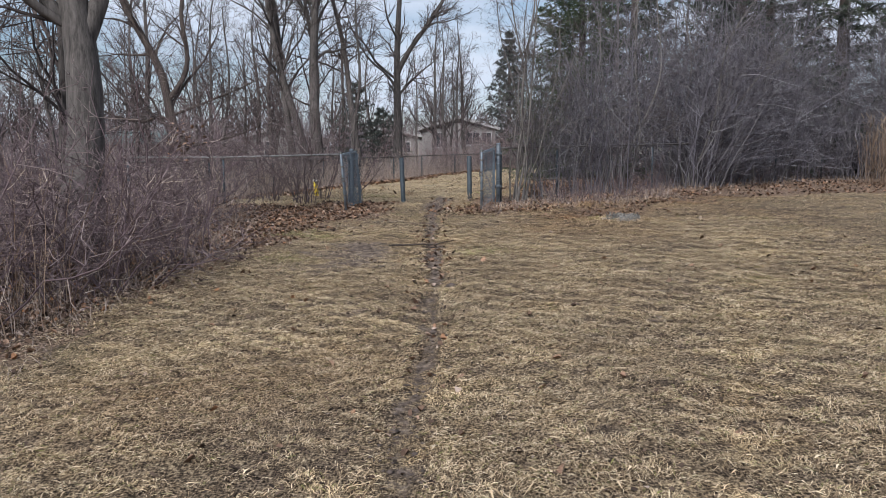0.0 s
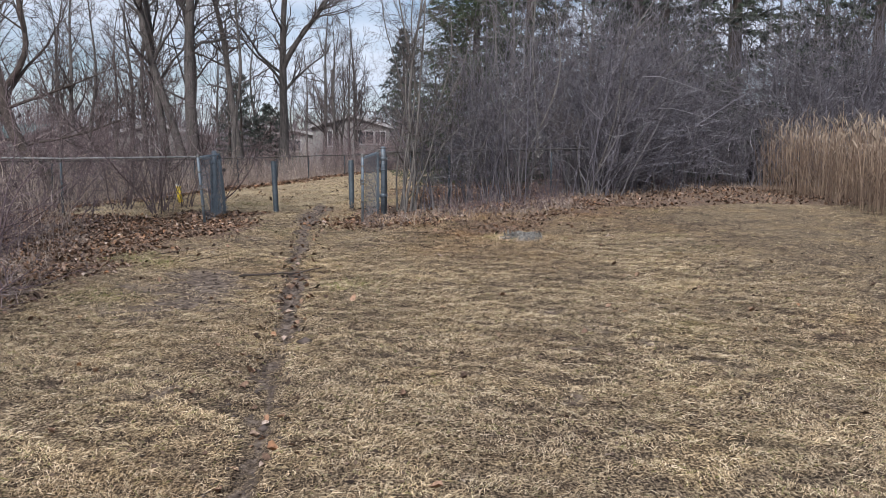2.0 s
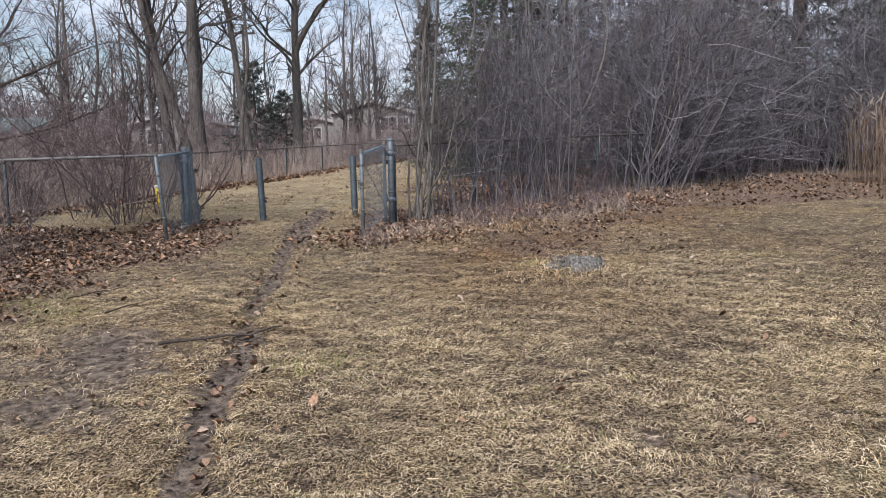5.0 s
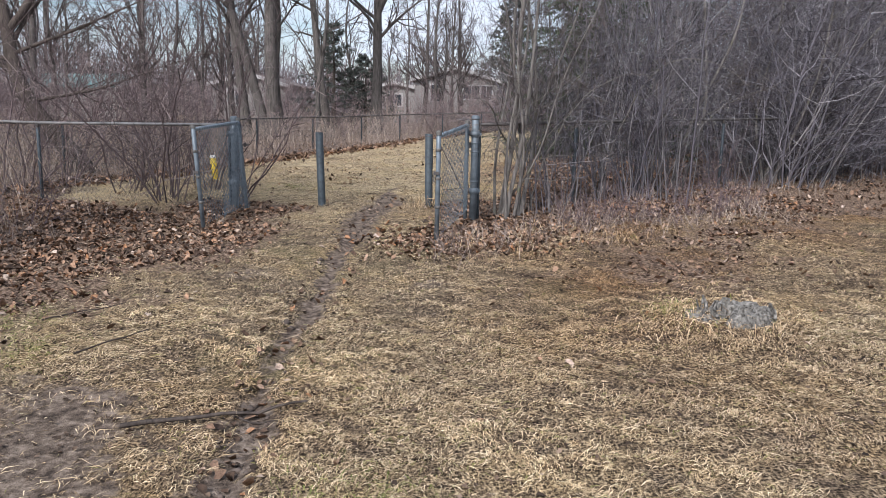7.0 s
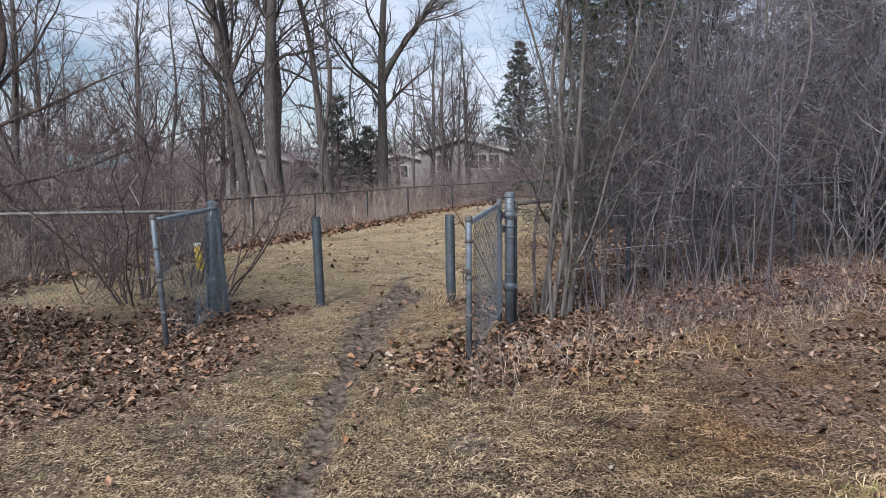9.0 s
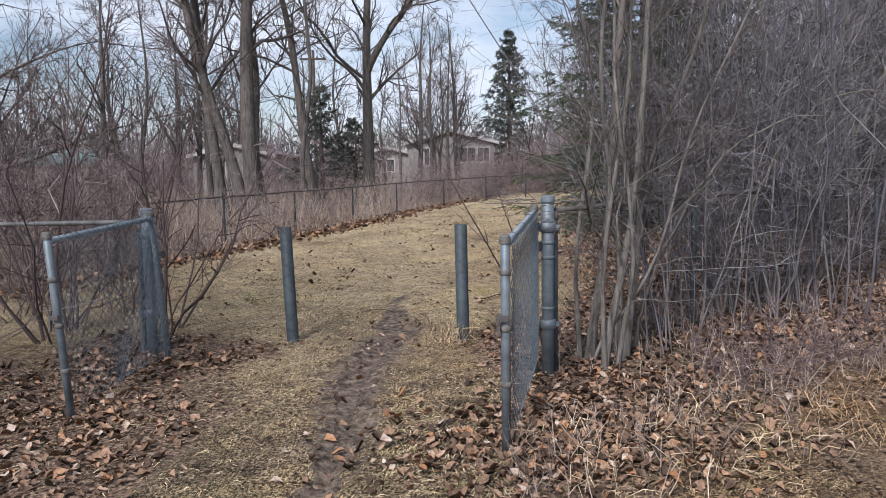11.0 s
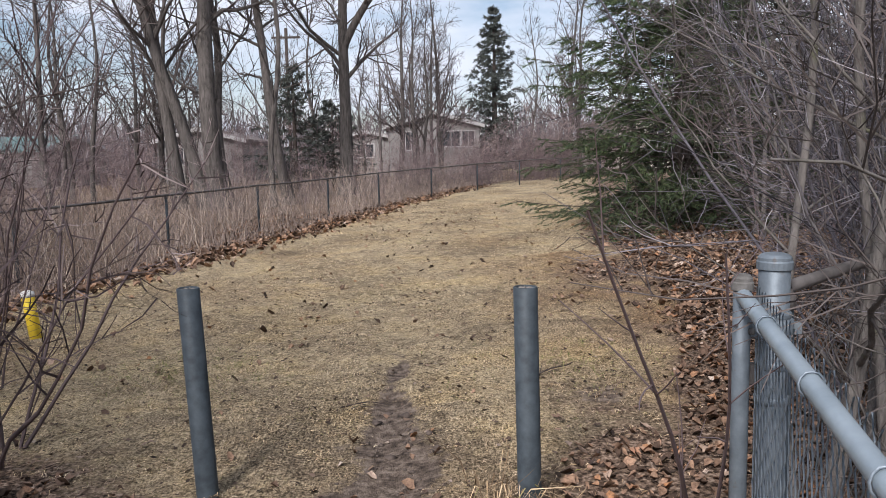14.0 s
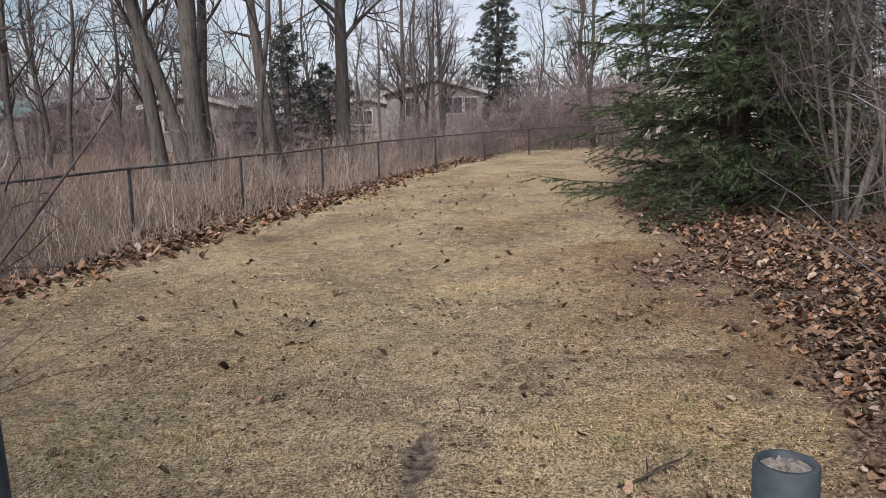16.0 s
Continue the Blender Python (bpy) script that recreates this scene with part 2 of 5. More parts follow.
M_NEEDLE = make_fibre_mat("spruce_needles", [(0.0, (0.03, 0.048, 0.028)), (0.5, (0.062, 0.092, 0.05)), (1.0, (0.115, 0.15, 0.075))], 0.6)
# Needle green washed towards grey, so haze is part of the colour.
M_NEEDLE_HAZE = make_fibre_mat("hazed_far_needles", [(0.0, (0.042, 0.05, 0.048)), (1.0, (0.105, 0.118, 0.11))], 0.7)
M_SIDING = make_plain("beige_siding", (0.20, 0.192, 0.188), (0.26, 0.25, 0.243), 0.8, 3)
M_SIDING_CREAM = make_plain("cream_siding", (0.48, 0.45, 0.40), (0.56, 0.53, 0.47), 0.8, 3)
M_ROOF_TEAL = make_plain("teal_metal_roof", (0.08, 0.15, 0.15), (0.13, 0.21, 0.21), 0.6, 3)
# Twig colour lifted and blued: the distance haze is painted in.
M_TWIG_HAZE = make_twig_mat("hazed_distant_twigs", [(0.0, (0.07, 0.062, 0.07)), (1.0, (0.19, 0.172, 0.185))])
M_RUST = make_plain("rust_brown_cap_steel", (0.07, 0.066, 0.062), (0.17, 0.163, 0.157), 0.7, 30, 0.2)
M_ROOF = make_plain("grey_brown_shingles", (0.13, 0.11, 0.10), (0.22, 0.19, 0.18), 0.9, 30)
M_TRIM = make_plain("white_trim", (0.34, 0.33, 0.33), (0.44, 0.43, 0.43), 0.6, 4)
M_PANE = make_plain("dark_window_glass", (0.03, 0.035, 0.04), (0.06, 0.065, 0.075), 0.08, 2, 0, 0.02)

# ---- the lie of the land ----
RNG = np.random.default_rng(7)
GY = np.array([(-400, -3.0), (-60, -2.2), (-5, -0.25), (0, 0.0), (6, 0.33), (10.5, 0.56), (15, 0.75), (19, 0.83), (26, 0.93), (32, 0.95), (40, 1.05), (60, 1.2), (400, 1.6)])
PATH_Y = np.array([-20, 4, 6, 9, 12, 15, 17, 19, 26])
PATH_X = np.array([-0.2, -0.17, -0.14, -0.09, -0.18, -0.19, -0.05, -0.03, 0.4])


def wav(x, y, s, seed):
    """A cheap smooth pattern between -1 and 1 with features about s metres across."""
    r = np.random.default_rng(seed)
    v = 0
    for _ in range(5):
        a, p, k = r.uniform(0, 6.28), r.uniform(0, 6.28), r.uniform(0.7, 1.6) * 6.28 / (2.2 * s)
        v = v + np.sin(k * (x * math.cos(a) + y * math.sin(a)) + p + 0.7 * np.sin(k * 0.6 * (y * math.cos(a) - x * math.sin(a)) + 2 * p))
    return v / 3.2


def path_off(x, y):
    return x - np.interp(y, PATH_Y, PATH_X) - 0.05 * wav(x * 0, y, 1.1, 5) - 0.025 * wav(x * 0, y, 0.35, 8)


def rut(x, y):
    on = np.clip((y - 1.0) / 3, 0.25, 1) * np.clip((21 - y) / 3, 0, 1)
    return on * np.exp(-(path_off(x, y) / np.clip(0.08 + 0.035 * np.exp(-((y - 9.6) / 1.6) ** 2) + 0.05 * wav(x * 0, y, 0.45, 6), 0.03, 0.2)) ** 2)


def gz(x, y):
    x, y = np.asarray(x, float), np.asarray(y, float)
    z = np.interp(y, GY[:, 0], GY[:, 1]) + 0.16 * np.tanh(x / 5) * np.clip((y + 6) / 12, 0, 1)
    z = z + 0.022 * wav(x, y, 1.3, 1) + 0.010 * wav(x, y, 0.4, 2) + 0.009 * wav(x, y, 0.16, 18) - 0.045 * rut(x, y)
    return z + 0.12 * np.exp(-((x - 2.55) ** 2 + (y - 11.35) ** 2) / 0.45)


def left_edge(y):
    """x of the lawn's edge towards the bramble side and the lane's fence."""
    return np.interp(y, [-10, 5.4, 7.7, 10.4, 14, 15.9, 16.6, 18.3, 24.7, 30, 38, 55], [-3.0, -3.1, -3.2, -2.6, -2.3, -2.2, -3.4, -5.6, -3.2, -1.9, 0.4, 6.5])


def weed_edge(y):
    """x up to which brambles and tall weeds stand; the leaves before the gate lie open."""
    return left_edge(y) - np.interp(y, [9.5, 11, 15.3, 16.6], [0, 0.7, 1.35, 0.3])


def right_edge(y):
    return np.interp(y, [-10, 12.6, 13.4, 14.1, 15, 17.4, 18.8, 20.2, 22.3, 25.2, 28, 40, 58], [14, 14, 9, 1.2, 1.3, 1.5, 1.85, 2.3, 2.6, 2.85, 3.3, 5.5, 10])


def litter_at(x, y):
    """How much leaf litter lies at a place, 0 to 1."""
    x, y = np.asarray(x, float), np.asarray(y, float)
    v = np.clip((left_edge(y) + np.interp(y, [5, 8, 11, 16, 17], [0.65, 0.95, 1.0, 0.9, 0.65]) - x) / 1.3, 0, 1)
    v = np.maximum(v, 0.95 * np.clip(1 - np.hypot((x + 2.0) / 1.5, (y - 14.4) / 2.2), 0, 1) * 1.6)
    front = np.interp(x, [0.3, 0.8, 2.4, 4.7, 10.3, 16], [15.4, 13.5, 14.5, 16.8, 22.4, 27])
    inside = np.clip((x - np.interp(y, [12, 15.2, 17, 20, 25, 30, 40, 58], [0.35, 0.45, 0.85, 1.9, 2.4, 3.2, 6.0, 12])) / 0.8, 0, 1)
    v = np.maximum(v, inside * np.clip((y - front + 0.5) / 1.1, 0, 1))
    v = np.maximum(v, np.where((y > 16), np.clip((x - right_edge(y) + 0.5) / 2.2, 0, 1), 0))
    v = np.maximum(v, 1.5 * np.clip(1 - np.hypot((x + 2.0) / 1.35, (y - 16.5) / 1.5), 0, 1))
    v = np.maximum(v, 1.4 * np.clip(1 - np.hypot((x - 1.15) / 0.8, (y - 16.4) / 1.7), 0, 1))
    duff = 0.5 * np.clip((y - front + 4.0) / 2.2, 0, 1) * np.clip((x - 1.0) / 1.2, 0, 1) * (y < 23)
    v = np.maximum(v, duff)
    v = np.maximum(v, 0.5 * np.clip(1 - np.hypot((x + 2.7) / 1.9, (y - 12.6) / 3.2), 0, 1) * 2)
    return np.clip(v + (0.45 * wav(x, y, 0.9, 9) + 0.25 * wav(x, y, 0.3, 10)) * v * (1 - v) * 2, 0, 1)


def thatch_at(x, y):
    """How far the grass has rotted to red-brown thatch: a band along the foot of the thicket."""
    front = np.interp(x, [0.3, 0.8, 2.4, 4.7, 10.3, 16], [15.4, 13.5, 14.5, 16.8, 22.4, 27])
    v = np.clip((y - front + 4.2) / 2.6, 0, 1) * np.clip((x - 0.6) / 1.4, 0, 1) * (y < 24)
    return np.clip(v * (0.75 + 0.5 * wav(x, y, 0.8, 27)) + 0.35 * np.clip(wav(x, y, 1.7, 29) - 0.15, 0, 1), 0, 1)


# ---- mesh building ----
def mesh_from(name, v, f, mat):
    """A mesh from an array of points and an array of triangles or quads."""
    v, f = np.asarray(v, np.float32), np.asarray(f, np.int32)
    me = bpy.data.meshes.new(name)
    me.vertices.add(len(v))
    me.vertices.foreach_set("co", v.ravel())
    k = f.shape[1]
    me.loops.add(f.size)
    me.loops.foreach_set("vertex_index", f.ravel())
    me.polygons.add(len(f))
    me.polygons.foreach_set("loop_start", np.arange(0, f.size, k, dtype=np.int32))
    me.polygons.foreach_set("loop_total", np.full(len(f), k, np.int32))
    me.update(calc_edges=True)
    me.materials.append(mat)
    return me


def smooth(me):
    me.polygons.foreach_set("use_smooth", np.ones(len(me.polygons), bool))
    return me


def thing(name, label, category, at=(0, 0, 0), group="", kind=""):
    ob = new(name)
    ob.location = at
    ob.empty_display_size = 0.1
    return tagged(ob, label, category, group, kind)


def part(name, me, parent, label="", kind=""):
    """Links a mesh, or a bmesh with its material given as a pair, as one mesh object under its thing."""
    if isinstance(me, tuple):
        bm, mat = me
        me = bpy.data.meshes.new(name)
        bm.to_mesh(me)
        bm.free()
        me.materials.append(mat)
    ob = new(name, me)
    ob.parent = parent
    return tagged(ob, label, kind=kind)


def join(*pairs):
    """Joins (points, faces) pairs into one."""
    vs, fs, n = [], [], 0
    for v, f in pairs:
        vs.append(v)
        fs.append(f + n)
        n += len(v)
    return np.concatenate(vs), np.concatenate(fs)


def unit(a):
    return a / np.maximum(np.linalg.norm(a, axis=-1, keepdims=True), 1e-9)


def tubes(p, r, k=3, lump=0.0, rng=RNG):
    """Tapered tubes along polylines p (m, n, 3) with radii r (m, n) and k sides."""
    m, n, _ = p.shape
    d = np.gradient(p, axis=1)
    d = unit(d)
    ref = np.where(np.abs(d[:, :1, 2:3]) > 0.8, np.array([1.0, 0.02, 0]), np.array([0, 0.02, 1.0]))
    a = unit(np.cross(d, np.broadcast_to(ref, d.shape)))
    b = np.cross(d, a)
    ang = np.arange(k) * 2 * np.pi / k
    rr = r[:, :, None] * (1 + lump * rng.standard_normal((m, n, k)))
    v = p[:, :, None] + rr[..., None] * (np.cos(ang)[:, None] * a[:, :, None] + np.sin(ang)[:, None] * b[:, :, None])
    i = np.arange(m * n * k).reshape(m, n, k)
    j = np.roll(i, -1, axis=2)
    f = np.stack([i[:, :-1], j[:, :-1], j[:, 1:], i[:, 1:]], -1).reshape(-1, 4)
    return v.reshape(-1, 3), f


def ribbons(p, w, rng=RNG):
    """Flat strips along polylines p (m, n, 3), of widths w (m, n), each facing its own way."""
    m, n, _ = p.shape
    d = unit(np.gradient(p, axis=1))
    ref = rng.standard_normal((m, 1, 3))
    a = unit(np.cross(d, np.broadcast_to(ref, d.shape))) * (w[..., None] / 2)
    v = np.stack([p - a, p + a], 2)
    i = np.arange(m * n * 2).reshape(m, n, 2)
    f = np.stack([i[:, :-1, 0], i[:, :-1, 1], i[:, 1:, 1], i[:, 1:, 0]], -1).reshape(-1, 4)
    return v.reshape(-1, 3), f


def grow(rng, start, way, length, n, wander, up):
    """Polylines from start points along ways, that wander and bend up."""
    m = len(start)
    p = np.empty((m, n, 3))
    p[:, 0] = start
    d = unit(way)
    step = (np.asarray(length) / (n - 1)).reshape(-1, 1)
    for i in range(1, n):
        d = unit(d + wander * rng.standard_normal((m, 3)) + np.array([0, 0, up]))
        p[:, i] = p[:, i - 1] + d * step
    return p


def sprout(rng, p, r, count, lo, hi, length, spread, n, wander, up, thick=0.6, tip=0.3, rmin=0.0):
    """Children of the polylines p: count on each, between the shares lo and hi of its length."""
    m, np_, _ = p.shape
    u = rng.uniform(lo, hi, (m, count))
    s = u * (np_ - 1)
    i = np.minimum(s.astype(int), np_ - 2)
    w = (s - i)[..., None]
    rows = np.arange(m)[:, None]
    start = p[rows, i] * (1 - w) + p[rows, i + 1] * w
    tang = unit(p[rows, i + 1] - p[rows, i])
    side = unit(np.cross(tang, rng.standard_normal((m, count, 3))))
    a = np.radians(spread) * rng.uniform(0.7, 1.3, (m, count, 1))
    way = tang * np.cos(a) + side * np.sin(a)
    plen = np.linalg.norm(np.diff(p, axis=1), axis=2).sum(1)[:, None]
    ln = plen * length * (1.15 - 0.75 * u) * rng.uniform(0.6, 1.3, (m, count))
    r0 = (r[rows, i] * (1 - w[..., 0]) + r[rows, i + 1] * w[..., 0]) * thick
    r0 = np.maximum(r0, rmin)
    q = grow(rng, start.reshape(-1, 3), way.reshape(-1, 3), ln.ravel(), n, wander, up)
    return q, r0.reshape(-1, 1) * np.linspace(1, tip, n)


def cylinder(x, y, z0, z1, r, k=16, lean=(0, 0), cap=True):
    bm = bmesh.new()
    rings = []
    for z in (z0, z1 - 0.004, z1):
        t = (z - z0) / (z1 - z0)
        rr = r if z < z1 else r - 0.004
        rings.append([bm.verts.new((x + lean[0] * t + rr * math.cos(a * 6.2832 / k), y + lean[1] * t + rr * math.sin(a * 6.2832 / k), z)) for a in range(k)])
    for lo, hi in zip(rings, rings[1:]):
        for a in range(k):
            bm.faces.new((lo[a], lo[(a + 1) % k], hi[(a + 1) % k], hi[a])).smooth = True
    if cap:
        bm.faces.new(rings[-1])
        bm.faces.new(rings[0][::-1])
    return bm


def lathe(profile, at=(0, 0, 0), k=16, soft=True):
    """A turned solid from (radius, height) pairs."""
    bm = bmesh.new()
    rings = [[bm.verts.new((at[0] + r * math.cos(a * 6.2832 / k), at[1] + r * math.sin(a * 6.2832 / k), at[2] + z)) for a in range(k)] for r, z in profile]
    for lo, hi in zip(rings, rings[1:]):
        for a in range(k):
            bm.faces.new((lo[a], lo[(a + 1) % k], hi[(a + 1) % k], hi[a])).smooth = soft
    bm.faces.new(rings[-1])
    bm.faces.new(rings[0][::-1])
    return bm


def pipe_between(a, b, r, k=10):
    p = np.linspace(np.array(a, float), np.array(b, float), 6)[None]
    v, f = tubes(p, np.full((1, 6), r), k)
    return v, f


def box_mesh(bm, x0, x1, y0, y1, z0, z1):
    v = [bm.verts.new(c) for c in ((x0, y0, z0), (x1, y0, z0), (x1, y1, z0), (x0, y1, z0), (x0, y0, z1), (x1, y0, z1), (x1, y1, z1), (x0, y1, z1))]
    for q in ((3, 2, 1, 0), (4, 5, 6, 7), (0, 1, 5, 4), (1, 2, 6, 5), (2, 3, 7, 6), (3, 0, 4, 7)):
        bm.faces.new([v[i] for i in q])
    return bm


# ---- ground: one sheet to the horizon ----
def make_ground():
    xs = np.concatenate([-np.geomspace(600, 9, 34), np.arange(-8.5, -3.4, 0.3), np.arange(-3.4, 4.6, 0.085), np.arange(4.6, 12, 0.13), np.geomspace(12.5, 600, 34)])
    ys = np.concatenate([-np.geomspace(600, 6, 24), np.arange(-5, 2, 0.4), np.arange(2, 24, 0.11), np.arange(24, 60, 0.5), np.geomspace(61, 900, 30)])
    x, y = np.meshgrid(xs, ys)
    z = gz(x, y)
    i = np.arange(x.size).reshape(x.shape)
    f = np.stack([i[:-1, :-1], i[:-1, 1:], i[1:, 1:], i[1:, :-1]], -1).reshape(-1, 4)
    me = smooth(mesh_from("ground", np.stack([x.ravel(), y.ravel(), z.ravel()], -1), f, M_GROUND))
    bare = 0.66 * np.clip(1.35 - np.abs(path_off(x, y)) / (0.16 + 0.2 * np.clip((y - 13.5) / 2, 0, 1)), 0, 1) * np.clip((y - 12.5) / 2.5, 0.0, 1) * np.clip((19.2 - y) / 2.2, 0, 1)
    side = 0.95 * np.clip(1.25 - np.hypot((x + 1.1) / 1.0, (y - 9.6) / 1.6), 0, 1) * (0.85 + 0.5 * wav(x, y, 0.45, 23))
    for mx, my, mr in ((2.3, 7.4, 0.16), (2.55, 7.0, 0.12), (2.1, 8.0, 0.14), (2.75, 6.5, 0.15), (1.7, 6.0, 0.13), (2.0, 6.9, 0.1), (-0.75, 6.6, 0.14), (1.2, 17.9, 0.2), (-0.9, 13.0, 0.22), (0.7, 12.6, 0.16)):
        side = np.maximum(side, 0.95 * np.exp(-((x - mx) ** 2 + (y - my) ** 2) / mr ** 2))
    mud = np.clip(1.0 * rut(x, y) * (0.72 + 0.4 * wav(x * 0, y, 0.6, 22)) + bare + side, 0, 1.1)
    lane_green = 0.8 * np.clip((y - 15.0) / 3, 0, 1) * np.clip(0.85 + 0.5 * wav(x, y, 1.5, 17), 0.35, 1)
    for name, val in (("mud", mud), ("litter", litter_at(x, y)), ("lane", lane_green), ("thatch", thatch_at(x, y))):
        me.attributes.new(name, "FLOAT", "POINT").data.foreach_set("value", val.ravel().astype(np.float32))
    return tagged(new("ground", me), "matted straw-coloured winter lawn with a muddy footpath", "ground", kind="structure")


make_ground()


# ---- chain-link fence, gates and posts ----
def link_mesh(width, height, pitch=0.066, wire=0.0028):
    """Chain-link netting in the xz plane: woven zigzag wires, from the origin."""
    n = int(round(height / (pitch / 2)))
    z = np.linspace(0, height, n + 1)
    m = int(round(width / pitch * 2))
    zig = np.where(np.arange(n + 1) % 2 == 0, 0.0, 1.0)
    k = np.arange(0, m, 1)
    x = (k[:, None] + np.where(k[:, None] % 2 == 0, zig[None], 1 - zig[None]) * 1.0) * pitch / 2
    p = np.stack([x, np.where(np.arange(n + 1) % 2 == 0, 0.003, -0.003)[None] * np.where(k[:, None] % 2 == 0, 1, -1) + 0 * x, z[None] + 0 * x], -1)
    return tubes(p[::1], np.full(p.shape[:2], wire), 3)


def turn_to(v, a, b):
    """Moves points given along x from the origin onto the line from a to b."""
    a, b = np.array(a, float), np.array(b, float)
    d = (b - a)[:2] / np.linalg.norm((b - a)[:2])
    out = np.empty_like(v)
    share = v[:, 0] / np.linalg.norm((b - a)[:2])
    out[:, 0] = a[0] + v[:, 0] * d[0] - v[:, 1] * d[1]
    out[:, 1] = a[1] + v[:, 0] * d[1] + v[:, 1] * d[0]
    out[:, 2] = v[:, 2] + a[2] + share * (b - a)[2]
    return out


def post_cap(x, y, z, r):
    return lathe([(r + 0.003, -0.034), (r + 0.006, -0.032), (r + 0.006, -0.012), (r + 0.003, -0.008), (r + 0.003, 0.0), (r * 0.88, 0.008), (r * 0.6, 0.012), (r * 0.2, 0.014)], (x, y, z), 24, False)


def band(x, y, z, r, h=0.024):
    return lathe([(r + 0.001, -h / 2), (r + 0.005, -h / 2 + 0.003), (r + 0.005, h / 2 - 0.003), (r + 0.001, h / 2)], (x, y, z))


def gate_post(x, y, top, label):
    base = float(gz(x, y))
    t = thing("gate_post", label, "fence post", (x, y, base), "gate posts")
    h = top - base
    r = 0.042
    part("pipe", (cylinder(0, 0, -0.25, h, r, 20), M_STEEL), t)
    part("cap", (post_cap(0, 0, h, r), M_STEEL), t, "domed steel post cap")
    for z in (0.94, 0.80, 0.70, 0.36):
        part("band", (band(0, 0, h - 1.1 + z, r), M_STEEL), t)
    for z in (h - 0.20, 0.33):
        # a split hinge clamp: two shells and a bolt through their ears
        bm = lathe([(r + 0.002, -0.034), (r + 0.012, -0.028), (r + 0.012, 0.028), (r + 0.002, 0.034)], (0, 0, z), 18)
        box_mesh(bm, -r - 0.048, -r - 0.004, -0.013, 0.013, z - 0.020, z + 0.020)
        box_mesh(bm, r + 0.004, r + 0.034, -0.011, 0.011, z - 0.016, z + 0.016)
        clamp = part("hinge_clamp", (bm, M_STEEL), t, "dark blue-grey hinge clamp")
        bolt = lathe([(0.005, -0.030), (0.011, -0.029), (0.011, -0.019), (0.005, -0.018), (0.005, 0.024), (0.010, 0.025), (0.010, 0.032), (0.004, 0.033)], (-r - 0.030, 0, z), 8)
        bmesh.ops.rotate(bolt, verts=bolt.verts, cent=(-r - 0.030, 0, z), matrix=Matrix.Rotation(math.pi / 2, 3, "X"))
        part("bolt", (bolt, M_RUST), clamp, "rusty bolt")
    return t


